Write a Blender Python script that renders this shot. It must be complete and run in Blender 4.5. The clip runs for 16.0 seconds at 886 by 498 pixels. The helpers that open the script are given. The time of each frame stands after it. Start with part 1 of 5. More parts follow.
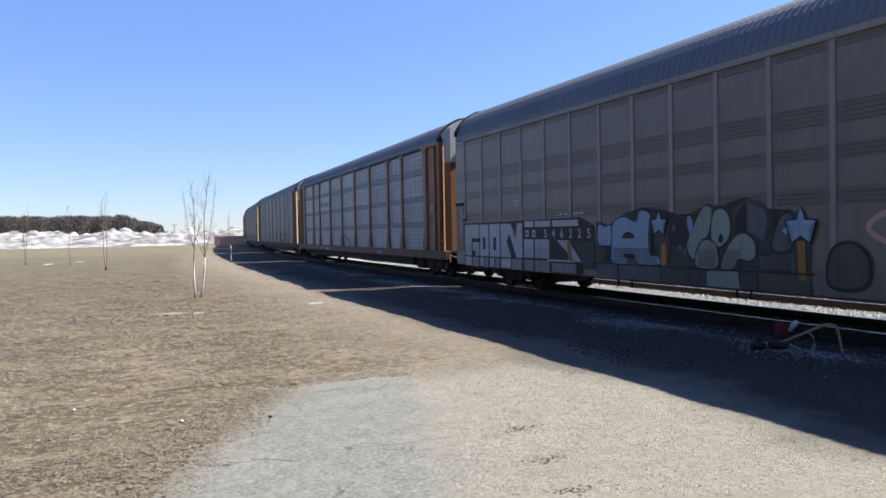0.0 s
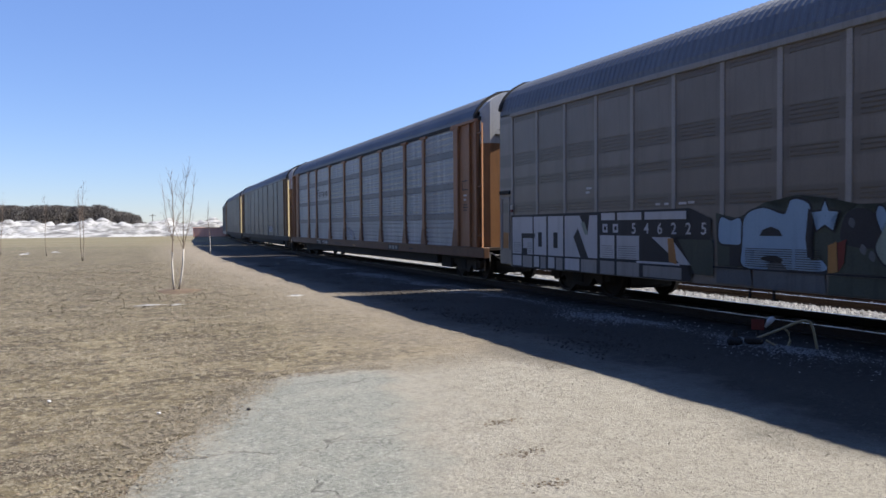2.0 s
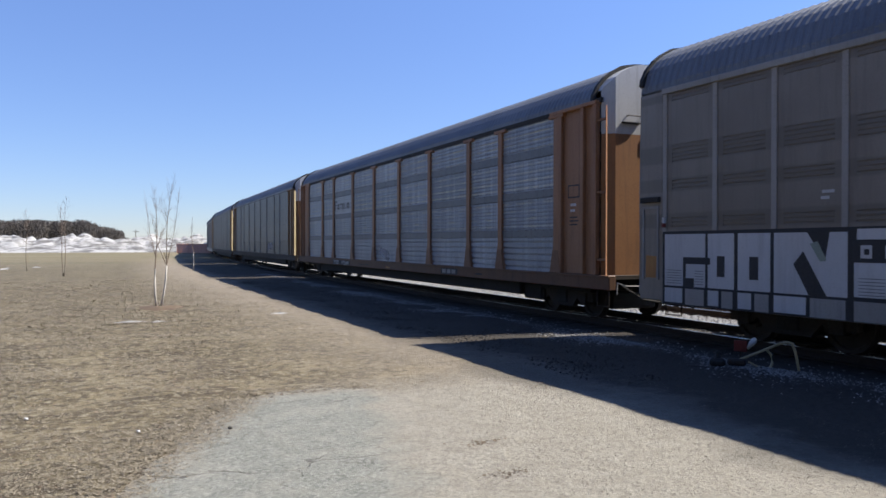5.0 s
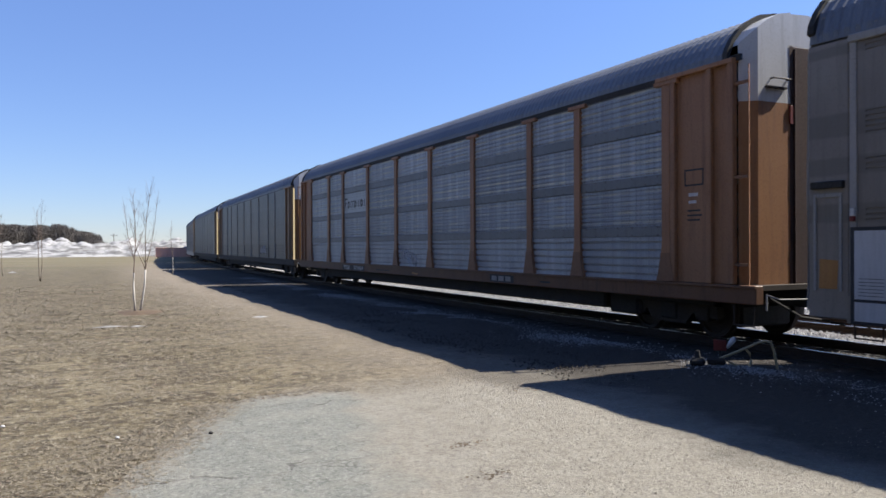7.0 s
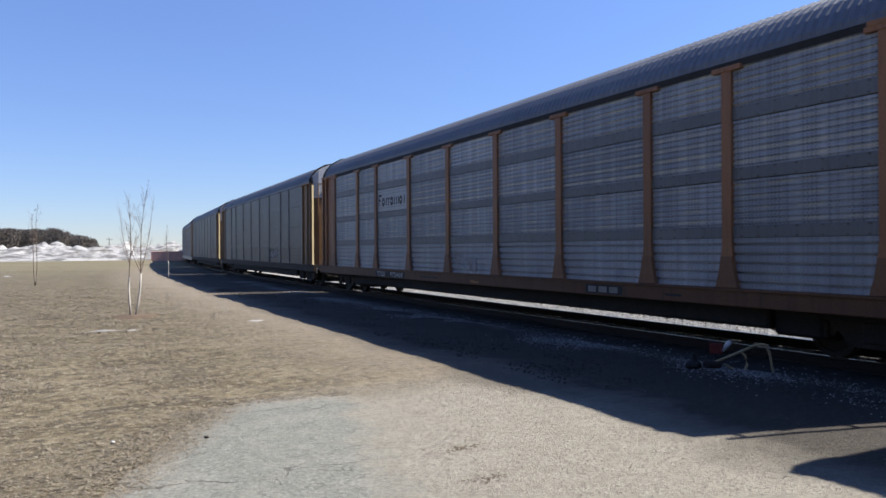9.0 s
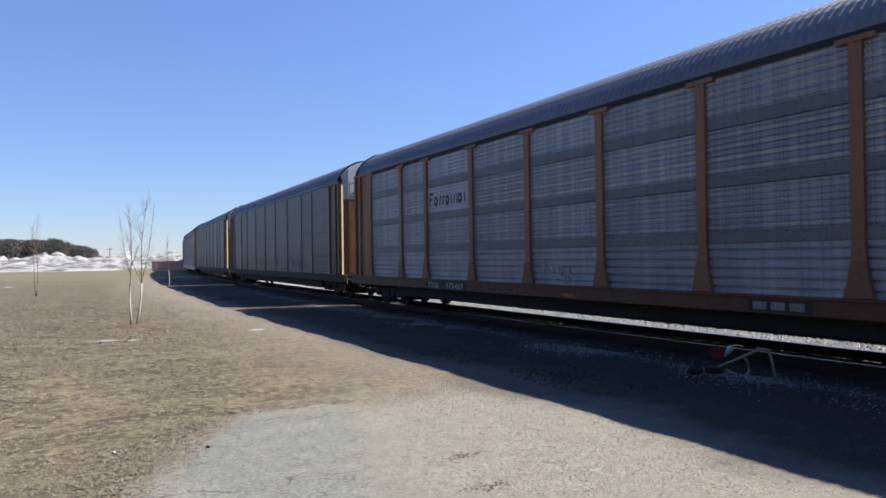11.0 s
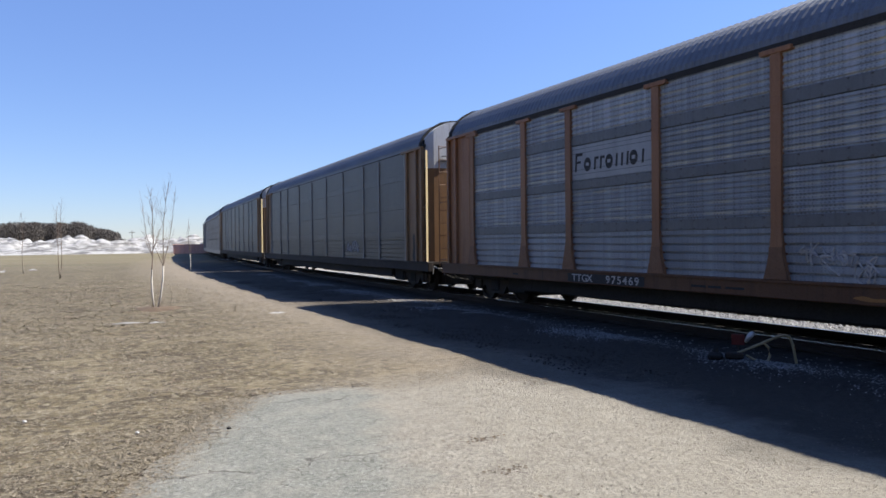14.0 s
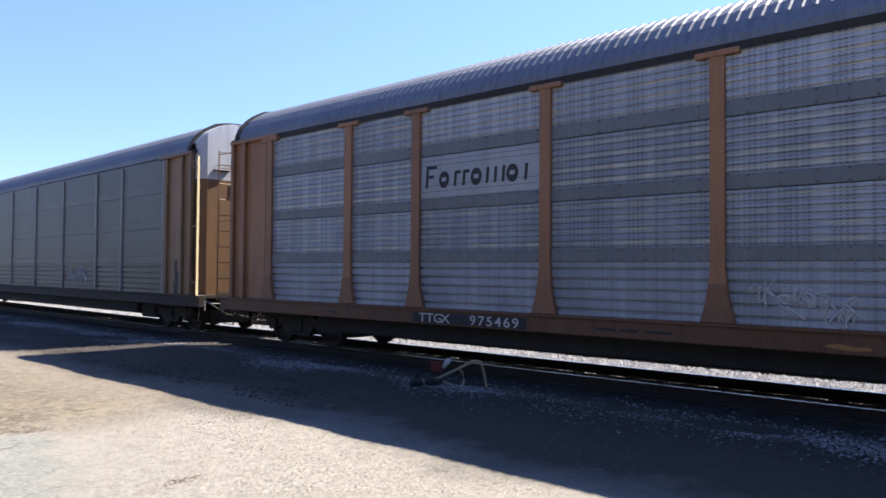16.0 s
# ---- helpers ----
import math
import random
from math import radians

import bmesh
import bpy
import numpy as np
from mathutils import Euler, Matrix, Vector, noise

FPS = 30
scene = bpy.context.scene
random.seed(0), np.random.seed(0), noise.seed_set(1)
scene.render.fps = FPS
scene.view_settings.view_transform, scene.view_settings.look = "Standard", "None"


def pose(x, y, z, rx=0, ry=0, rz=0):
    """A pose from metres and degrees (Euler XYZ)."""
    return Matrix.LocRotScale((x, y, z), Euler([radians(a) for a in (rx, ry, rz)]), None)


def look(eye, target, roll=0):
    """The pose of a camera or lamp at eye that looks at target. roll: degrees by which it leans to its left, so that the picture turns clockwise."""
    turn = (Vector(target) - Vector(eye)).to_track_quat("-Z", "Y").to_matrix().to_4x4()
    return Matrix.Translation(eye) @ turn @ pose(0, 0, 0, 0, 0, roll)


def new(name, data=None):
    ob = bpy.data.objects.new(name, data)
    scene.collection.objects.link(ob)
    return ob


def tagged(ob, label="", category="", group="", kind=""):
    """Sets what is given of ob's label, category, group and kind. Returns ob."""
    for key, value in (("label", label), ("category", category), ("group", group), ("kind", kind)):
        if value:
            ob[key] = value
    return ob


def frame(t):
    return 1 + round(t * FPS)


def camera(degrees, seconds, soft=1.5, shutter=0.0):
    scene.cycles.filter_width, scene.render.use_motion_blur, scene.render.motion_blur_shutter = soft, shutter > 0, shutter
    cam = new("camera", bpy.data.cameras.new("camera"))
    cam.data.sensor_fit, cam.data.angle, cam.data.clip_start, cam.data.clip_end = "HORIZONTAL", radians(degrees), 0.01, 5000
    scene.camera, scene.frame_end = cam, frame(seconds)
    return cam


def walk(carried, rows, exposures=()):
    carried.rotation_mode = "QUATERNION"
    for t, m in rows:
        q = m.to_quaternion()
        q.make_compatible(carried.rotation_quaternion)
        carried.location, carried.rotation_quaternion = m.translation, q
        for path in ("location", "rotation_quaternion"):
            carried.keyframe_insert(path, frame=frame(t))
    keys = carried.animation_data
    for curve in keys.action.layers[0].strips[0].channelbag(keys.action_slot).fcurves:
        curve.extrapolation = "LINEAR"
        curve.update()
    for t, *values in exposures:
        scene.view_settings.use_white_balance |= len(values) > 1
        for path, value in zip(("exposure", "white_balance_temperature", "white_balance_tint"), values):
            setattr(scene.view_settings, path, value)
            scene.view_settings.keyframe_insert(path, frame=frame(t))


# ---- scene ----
cam = camera(59.94, 16.0, 1.6, 0.3)
EYE = 1.82
PATH = [
    (0, pose(0, 0, EYE, 88.67, 1.06, -24.37)),
    (0.5, pose(0, 0, EYE, 88.32, 0.62, -24.38)),
    (1, pose(0, 0, EYE, 88.19, 0.68, -24.77)),
    (1.5, pose(0, 0, EYE, 88.03, 0.73, -25.36)),
    (2, pose(0, 0, EYE, 88.18, 0.47, -25.79)),
    (2.5, pose(0, 0, EYE, 88.59, 0.50, -25.95)),
    (3, pose(0, 0, EYE, 88.84, 0.35, -26.37)),
    (3.5, pose(0, 0, EYE, 88.88, 0.32, -26.25)),
    (4, pose(0, 0, EYE, 89.29, 0.10, -26.13)),
    (6.5, pose(0, 0, EYE, 89.66, 0.07, -28.18)),
    (7, pose(0, 0, EYE, 89.74, 0.26, -28.29)),
    (7.5, pose(0, 0, EYE, 89.83, 0.11, -28.40)),
    (8, pose(0, 0, EYE, 89.88, 0.33, -28.49)),
    (8.5, pose(0, 0, EYE, 89.94, 0.29, -28.55)),
    (11, pose(0, 0, EYE, 90.55, 0.78, -28.54)),
    (11.5, pose(0, 0, EYE, 90.66, 1.15, -27.75)),
    (12, pose(0, 0, EYE, 89.99, 1.01, -27.09)),
    (12.5, pose(0, 0, EYE, 89.48, 1.08, -26.95)),
    (13, pose(0, 0, EYE, 89.29, 0.78, -27.07)),
    (13.5, pose(0, 0, EYE, 89.18, 0.75, -26.93)),
    (14, pose(0, 0, EYE, 89.39, 0.59, -27.13)),
    (14.5, pose(0, 0, EYE, 89.74, 0.33, -29.29)),
    (15, pose(0, 0, EYE, 90.47, -0.10, -36.33)),
    (15.5, pose(0, 0, EYE, 91.28, -0.33, -43.19)),
    (16, pose(0, 0, EYE, 91.62, -0.41, -48.52)),
]
walk(cam, PATH, [(0, 1.17, 6500, 10), (0.5, 1.02, 6500, 10), (2, 1.02, 6500, 10), (3.5, 1.00, 6500, 10), (8.5, 0.97, 6500, 10), (11, 0.94, 6500, 10), (12.5, 1.02, 6500, 10), (14, 1.02, 6500, 10), (15, 1.04, 6500, 10), (15.5, 1.46, 6550, 12), (16, 1.70, 6600, 13)])

# how far the train has rolled towards the camera, in metres
S_ROWS = [(0, -0.00), (0.5, 1.09), (1, 2.16), (1.5, 3.24), (2, 4.32), (2.5, 5.40), (3, 6.47), (3.5, 7.54), (4, 8.61), (6.5, 13.84), (7, 14.89), (7.5, 15.93), (8, 16.97), (8.5, 18.01), (11, 23.20), (11.5, 24.26), (12, 25.34), (12.5, 26.44), (13, 27.54), (13.5, 28.63), (14, 29.71), (14.5, 30.79), (15, 31.86), (15.5, 32.92), (16, 33.98)]

RAIL_TOP = 0.16
TRACK_X, CURVE_START, CURVE_K = 11.0, -21.3, 1 / 878.6   # straight, then a wide bend away
CAR_PITCH, FIRST_CAR = 28.3, 8.0


def track_x(y):
    u = max(y - CURVE_START, 0.0)
    return TRACK_X + CURVE_K / 2 * u * u


def track_heading(y):
    return math.atan(CURVE_K * max(y - CURVE_START, 0.0))


# ---- light ----
SUN_EL, SUN_AZ = radians(48.5), radians(102.8)    # azimuth clockwise from +y
world = bpy.data.worlds.new("sky")
scene.world = world
world.use_nodes = True
wn = world.node_tree.nodes
sky = wn.new("ShaderNodeTexSky")
sky.sky_type, sky.sun_disc = "NISHITA", False
sky.sun_elevation, sky.sun_rotation = SUN_EL, SUN_AZ
sky.altitude, sky.air_density, sky.dust_density, sky.ozone_density = 800.0, 1.0, 0.0, 2.0
wn["Background"].inputs["Strength"].default_value = 0.080
tint = wn.new("ShaderNodeMix")
tint.data_type, tint.blend_type = "RGBA", "MULTIPLY"
tint.inputs["Factor"].default_value = 1.0
coords = wn.new("ShaderNodeTexCoord")
split = wn.new("ShaderNodeSeparateXYZ")
world.node_tree.links.new(coords.outputs["Generated"], split.inputs[0])
rise = wn.new("ShaderNodeMapRange")
rise.inputs["From Min"].default_value, rise.inputs["From Max"].default_value = 0.0, 0.35
world.node_tree.links.new(split.outputs[2], rise.inputs["Value"])
grade = wn.new("ShaderNodeMix")
grade.data_type = "RGBA"
grade.inputs["A"].default_value = (0.56, 0.62, 0.845, 1)
grade.inputs["B"].default_value = (0.86, 0.945, 1.25, 1)
world.node_tree.links.new(rise.outputs[0], grade.inputs["Factor"])
world.node_tree.links.new(grade.outputs["Result"], tint.inputs["B"])
world.node_tree.links.new(sky.outputs[0], tint.inputs["A"])
world.node_tree.links.new(tint.outputs["Result"], wn["Background"].inputs["Color"])
sun_data = bpy.data.lights.new("sun", "SUN")
sun_data.energy, sun_data.angle, sun_data.color = 5.0, radians(0.53), (1.0, 0.945, 0.85)
sun = new("sun", sun_data)
sun_way = Vector((math.sin(SUN_AZ) * math.cos(SUN_EL), math.cos(SUN_AZ) * math.cos(SUN_EL), math.sin(SUN_EL)))
sun.matrix_world = look(sun_way * 60, (0, 0, 0))



# ---- materials ----
class Mat:
    """A small node material builder."""

    def __init__(self, name, rough=0.7, metal=0.0):
        self.m = bpy.data.materials.new(name)
        self.m.use_nodes = True
        self.nt = self.m.node_tree
        self.b = self.nt.nodes["Principled BSDF"]
        self.b.inputs["Roughness"].default_value = rough
        self.b.inputs["Metallic"].default_value = metal
        self.geo = None

    def node(self, kind, **values):
        n = self.nt.nodes.new(kind)
        for k, v in values.items():
            n.inputs[k].default_value = v
        return n

    def link(self, a, b):
        self.nt.links.new(a, b)

    def coord(self, own=True):
        tc = self.node("ShaderNodeTexCoord")
        return tc.outputs["Object"] if own else self.node("ShaderNodeNewGeometry").outputs["Position"]

    def noise(self, vec, scale, detail=4.0, rough=0.6, stretch=None):
        n = self.node("ShaderNodeTexNoise", Scale=scale, Detail=detail, Roughness=rough)
        if stretch:
            mp = self.node("ShaderNodeMapping", Scale=stretch)
            self.link(vec, mp.inputs["Vector"])
            vec = mp.outputs[0]
        self.link(vec, n.inputs["Vector"])
        return n.outputs["Fac"]

    def ramp(self, fac, lo, hi, a=0.0, b=1.0):
        n = self.node("ShaderNodeMapRange", **{"From Min": lo, "From Max": hi, "To Min": a, "To Max": b})
        self.link(fac, n.inputs["Value"])
        return n.outputs["Result"]

    def mix(self, fac, a, b):
        n = self.nt.nodes.new("ShaderNodeMix")
        n.data_type = "RGBA"
        if isinstance(fac, (int, float)):
            n.inputs["Factor"].default_value = fac
        else:
            self.link(fac, n.inputs["Factor"])
        for s, v in ((n.inputs["A"], a), (n.inputs["B"], b)):
            if isinstance(v, tuple):
                s.default_value = (*v, 1)
            else:
                self.link(v, s)
        return n.outputs["Result"]

    def math(self, op, a, b=0.0):
        n = self.nt.nodes.new("ShaderNodeMath")
        n.operation = op
        for s, v in zip(n.inputs, (a, b)):
            if isinstance(v, (int, float)):
                s.default_value = v
            else:
                self.link(v, s)
        return n.outputs[0]

    def bump(self, height, strength=0.5, dist=0.01):
        n = self.node("ShaderNodeBump", Strength=strength, Distance=dist)
        self.link(height, n.inputs["Height"])
        self.link(n.outputs[0], self.b.inputs["Normal"])

    def color(self, c):
        if isinstance(c, tuple):
            self.b.inputs["Base Color"].default_value = (*c, 1)
        else:
            self.link(c, self.b.inputs["Base Color"])
        return self.m


def weathered(name, base, dark, light, rough=0.6, metal=0.0, scale=1.0, streak=True, bump=0.15):
    """Painted or bare metal with blotches, vertical streaks of grime and fine grain."""
    k = Mat(name, rough, metal)
    v = k.coord()
    c = k.mix(k.ramp(k.noise(v, 0.7 * scale), 0.35, 0.7), base, light)
    if streak:
        s = k.noise(v, 1.0, 5, 0.7, (7 * scale, 7 * scale, 0.5))
        c = k.mix(k.ramp(s, 0.5, 0.78, 0, 0.75), c, dark)
    c = k.mix(k.math("MULTIPLY", k.node("ShaderNodeObjectInfo").outputs["Random"], 0.4), c, dark)
    g = k.noise(v, 38 * scale, 3)
    c = k.mix(k.ramp(g, 0.52, 0.75, 0, 0.5), c, dark)
    k.link(k.ramp(g, 0.3, 0.7, rough - 0.1, min(1, rough + 0.15)), k.b.inputs["Roughness"])
    k.bump(g, bump, 0.004)
    return k.color(c)


M = {}
M["orange"] = weathered("orange_paint", (0.320, 0.150, 0.068), (0.112, 0.055, 0.032), (0.375, 0.195, 0.098), 0.55)
M["yellow"] = weathered("yellow_paint", (0.31, 0.132, 0.042), (0.125, 0.060, 0.028), (0.37, 0.172, 0.060), 0.55)
# darker copy of the yellow, for end doors that stand in shade
M["shade_yellow"] = weathered("shade_yellow_paint", (0.19, 0.092, 0.032), (0.08, 0.042, 0.020), (0.24, 0.122, 0.046), 0.6)
M["tan_end"] = weathered("faded_tan_paint", (0.25, 0.155, 0.080), (0.10, 0.066, 0.040), (0.31, 0.20, 0.11), 0.6)
M["orange_foot"] = weathered("grimy_orange_plate", (0.235, 0.115, 0.058), (0.09, 0.047, 0.028), (0.29, 0.150, 0.078), 0.6)
M["orange_sill"] = weathered("orange_sill_paint", (0.128, 0.056, 0.026), (0.045, 0.025, 0.015), (0.160, 0.074, 0.033), 0.6)


def perforated(name, base, dark, light):
    """Ribbed galvanised sheet with rows of small punched holes in clusters."""
    k = Mat(name, 0.46, 0.2)
    v = k.coord()
    sep = k.node("ShaderNodeSeparateXYZ")
    k.link(v, sep.inputs[0])
    c = k.mix(k.ramp(k.noise(v, 0.8), 0.38, 0.62), base, light)
    c = k.mix(k.ramp(k.noise(v, 1.0, 3, 0.6, (1, 0.9, 0.35)), 0.52, 0.62, 0, 0.45), c, dark)
    c = k.mix(k.ramp(k.noise(v, 1.0, 5, 0.7, (8, 8, 0.5)), 0.5, 0.78, 0, 0.6), c, dark)
    rand = k.node("ShaderNodeObjectInfo").outputs["Random"]
    c = k.mix(k.math("MULTIPLY", rand, 0.5), c, dark)
    g = k.noise(v, 40, 3)
    c = k.mix(k.ramp(g, 0.52, 0.75, 0, 0.35), c, dark)
    y, z = sep.outputs[1], sep.outputs[2]
    col = k.math("LESS_THAN", k.math("FRACT", k.math("MULTIPLY", y, 14.0)), 0.42)
    row = k.math("LESS_THAN", k.math("FRACT", k.math("MULTIPLY", z, 21.0)), 0.55)
    group = k.ramp(k.noise(v, 1.0, 2, 0.8, (0.01, 3.4, 0.01)), 0.44, 0.52)
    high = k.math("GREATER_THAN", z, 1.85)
    # tan rows paint in the sunlight that shines through the far side's holes
    sun_rows = k.math("MULTIPLY", k.math("LESS_THAN", k.math("FRACT", k.math("MULTIPLY", z, 5.35)), 0.24), k.ramp(k.noise(v, 1.1, 4), 0.42, 0.60, 0.05, 0.7))
    c = k.mix(k.math("MULTIPLY", sun_rows, high), c, (0.64, 0.57, 0.39))
    holes = k.math("MULTIPLY", k.math("MULTIPLY", col, row), k.math("MULTIPLY", group, k.ramp(z, 1.8, 1.86, 0.55, 1.0)))
    c = k.mix(k.math("MULTIPLY", group, 0.22), c, dark)
    c = k.mix(k.math("MULTIPLY", holes, 0.45), c, (0.012, 0.013, 0.016))
    k.bump(k.math("SUBTRACT", g, holes), 0.3, 0.006)
    return k.color(c)


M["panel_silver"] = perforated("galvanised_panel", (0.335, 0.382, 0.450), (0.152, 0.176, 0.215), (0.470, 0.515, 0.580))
M["band_silver"] = weathered("galvanised_band", (0.165, 0.178, 0.192), (0.100, 0.109, 0.120), (0.205, 0.218, 0.235), 0.5, 0.2)
M["panel_dark"] = weathered("sooty_panel", (0.078, 0.076, 0.071), (0.040, 0.038, 0.034), (0.110, 0.108, 0.104), 0.45, 0.1)


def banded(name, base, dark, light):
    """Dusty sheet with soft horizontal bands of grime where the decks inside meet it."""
    k = Mat(name, 0.42, 0.05)
    v = k.coord()
    sep = k.node("ShaderNodeSeparateXYZ")
    k.link(v, sep.inputs[0])
    c = k.mix(k.ramp(k.noise(v, 0.7), 0.35, 0.7), base, light)
    s = k.noise(v, 1.0, 5, 0.7, (7, 7, 0.5))
    c = k.mix(k.ramp(s, 0.5, 0.78, 0, 0.6), c, dark)
    c = k.mix(k.math("MULTIPLY", k.node("ShaderNodeObjectInfo").outputs["Random"], 0.4), c, dark)
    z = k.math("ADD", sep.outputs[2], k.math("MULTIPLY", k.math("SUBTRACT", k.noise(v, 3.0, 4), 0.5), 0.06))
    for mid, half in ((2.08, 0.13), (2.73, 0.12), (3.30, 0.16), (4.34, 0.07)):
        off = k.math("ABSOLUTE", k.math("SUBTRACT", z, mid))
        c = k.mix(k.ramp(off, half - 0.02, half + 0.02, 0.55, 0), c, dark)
    g = k.noise(v, 38, 3)
    c = k.mix(k.ramp(g, 0.52, 0.75, 0, 0.4), c, dark)
    k.bump(g, 0.15, 0.004)
    return k.color(c)


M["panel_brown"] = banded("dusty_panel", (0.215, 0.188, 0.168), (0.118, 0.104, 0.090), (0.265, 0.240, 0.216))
M["name_sheet"] = weathered("plain_silver_sheet", (0.36, 0.385, 0.42), (0.20, 0.215, 0.235), (0.45, 0.475, 0.51), 0.42, 0.15)
M["post_pale"] = weathered("pale_grey_post", (0.274, 0.266, 0.259), (0.144, 0.137, 0.130), (0.331, 0.324, 0.317), 0.6)
M["post_brown"] = weathered("dull_grey_post", (0.30, 0.284, 0.268), (0.165, 0.156, 0.147), (0.375, 0.358, 0.345), 0.6)
M["roof"] = weathered("galvanised_roof", (0.165, 0.178, 0.204), (0.100, 0.106, 0.124), (0.215, 0.228, 0.252), 0.5, 0.35)
M["white"] = weathered("white_paint", (0.54, 0.54, 0.545), (0.31, 0.30, 0.28), (0.61, 0.61, 0.615), 0.5)
M["black"] = weathered("black_grime_and_shade", (0.022, 0.021, 0.02), (0.012, 0.011, 0.01), (0.035, 0.032, 0.03), 0.8)
M["seal"] = weathered("dark_red_brown_seal", (0.040, 0.017, 0.013), (0.018, 0.010, 0.008), (0.060, 0.026, 0.018), 0.8)
M["steel"] = weathered("brown_steel", (0.036, 0.026, 0.020), (0.018, 0.014, 0.011), (0.055, 0.040, 0.032), 0.75, 0.1)
M["rail"] = weathered("rusty_rail", (0.032, 0.019, 0.012), (0.016, 0.010, 0.007), (0.046, 0.028, 0.018), 0.85, 0.0)
M["railhead"] = weathered("worn_railhead", (0.5, 0.48, 0.46), (0.3, 0.27, 0.25), (0.6, 0.58, 0.56), 0.3, 0.9, streak=False)
M["g_white"] = weathered("white_spray_paint", (0.521, 0.521, 0.538), (0.353, 0.353, 0.361), (0.588, 0.588, 0.605), 0.6)
M["g_black"] = weathered("black_spray_paint", (0.02, 0.02, 0.026), (0.014, 0.014, 0.016), (0.03, 0.03, 0.035), 0.6)
M["g_blue"] = weathered("pale_blue_spray_paint", (0.285, 0.415, 0.545), (0.165, 0.258, 0.375), (0.365, 0.495, 0.615), 0.6)
M["g_teal"] = weathered("grey_green_spray_paint", (0.270, 0.325, 0.275), (0.150, 0.185, 0.160), (0.345, 0.400, 0.345), 0.6)
M["g_green"] = weathered("dark_green_spray_paint", (0.055, 0.066, 0.050), (0.03, 0.036, 0.03), (0.075, 0.09, 0.07), 0.6)
M["g_slate"] = weathered("slate_spray_paint", (0.115, 0.125, 0.135), (0.06, 0.066, 0.07), (0.15, 0.165, 0.18), 0.6)
M["g_orange"] = weathered("orange_spray_paint", (0.413, 0.188, 0.045), (0.262, 0.112, 0.038), (0.450, 0.240, 0.075), 0.6)
M["g_pale"] = weathered("pale_chalk_paint", (0.478, 0.520, 0.582), (0.395, 0.426, 0.478), (0.541, 0.582, 0.645), 0.8)
M["tan_pipe"] = weathered("tan_painted_pipe", (0.42, 0.34, 0.19), (0.22, 0.17, 0.09), (0.5, 0.42, 0.26), 0.6)
M["red"] = weathered("faded_red_paint", (0.150, 0.014, 0.011), (0.07, 0.009, 0.007), (0.185, 0.028, 0.021), 0.55)
M["tie"] = weathered("creosoted_wood", (0.032, 0.023, 0.017), (0.015, 0.011, 0.009), (0.050, 0.040, 0.032), 0.9, scale=3)
M["brick_red"] = weathered("faded_red_wall", (0.62, 0.36, 0.30), (0.42, 0.25, 0.205), (0.70, 0.45, 0.38), 0.8)
M["mulch"] = weathered("bark_mulch", (0.085, 0.056, 0.034), (0.04, 0.028, 0.019), (0.145, 0.102, 0.064), 0.95, scale=4, streak=False)
M["birch"] = weathered("pale_birch_bark", (0.50, 0.475, 0.43), (0.25, 0.22, 0.19), (0.58, 0.55, 0.51), 0.8, scale=6, streak=False)
M["twig"] = weathered("brown_twig_bark", (0.17, 0.12, 0.09), (0.08, 0.06, 0.045), (0.24, 0.18, 0.14), 0.85, scale=6, streak=False)
M["trunk"] = weathered("grey_bark", (0.15, 0.125, 0.10), (0.08, 0.065, 0.05), (0.2, 0.17, 0.14), 0.9, scale=5, streak=False)


def stone_material(name, a, b):
    k = Mat(name, 0.85)
    isl = k.node("ShaderNodeNewGeometry").outputs["Random Per Island"]
    v = k.coord(False)
    c = k.mix(isl, a, b)
    c = k.mix(k.ramp(k.noise(v, 60, 3), 0.45, 0.7, 0, 0.4), c, tuple(x * 0.5 for x in a))
    return k.color(c)


M["ballast"] = stone_material("crushed_stone", (0.212, 0.212, 0.217), (0.425, 0.412, 0.391))
M["straw"] = stone_material("dead_grass_blades", (0.068, 0.053, 0.036), (0.33, 0.285, 0.205))
M["leaf"] = stone_material("dry_leaf_litter", (0.093, 0.054, 0.031), (0.255, 0.191, 0.128))
M["leaf_dark"] = stone_material("rotten_leaf_litter", (0.035, 0.024, 0.015), (0.17, 0.125, 0.08))
M["grit"] = stone_material("tan_grit", (0.140, 0.125, 0.100), (0.250, 0.230, 0.196))
# darker copy of the crushed stone, for stones in the train's shade
M["gravel"] = stone_material("shaded_gravel", (0.075, 0.071, 0.068), (0.32, 0.31, 0.298))
M["clod"] = stone_material("dark_soil_clods", (0.019, 0.014, 0.010), (0.064, 0.051, 0.038))
M["pines"] = stone_material("dark_pine_needles", (0.015, 0.022, 0.010), (0.035, 0.045, 0.022))
M["woods"] = stone_material("winter_woods", (0.082, 0.072, 0.064), (0.112, 0.096, 0.086))


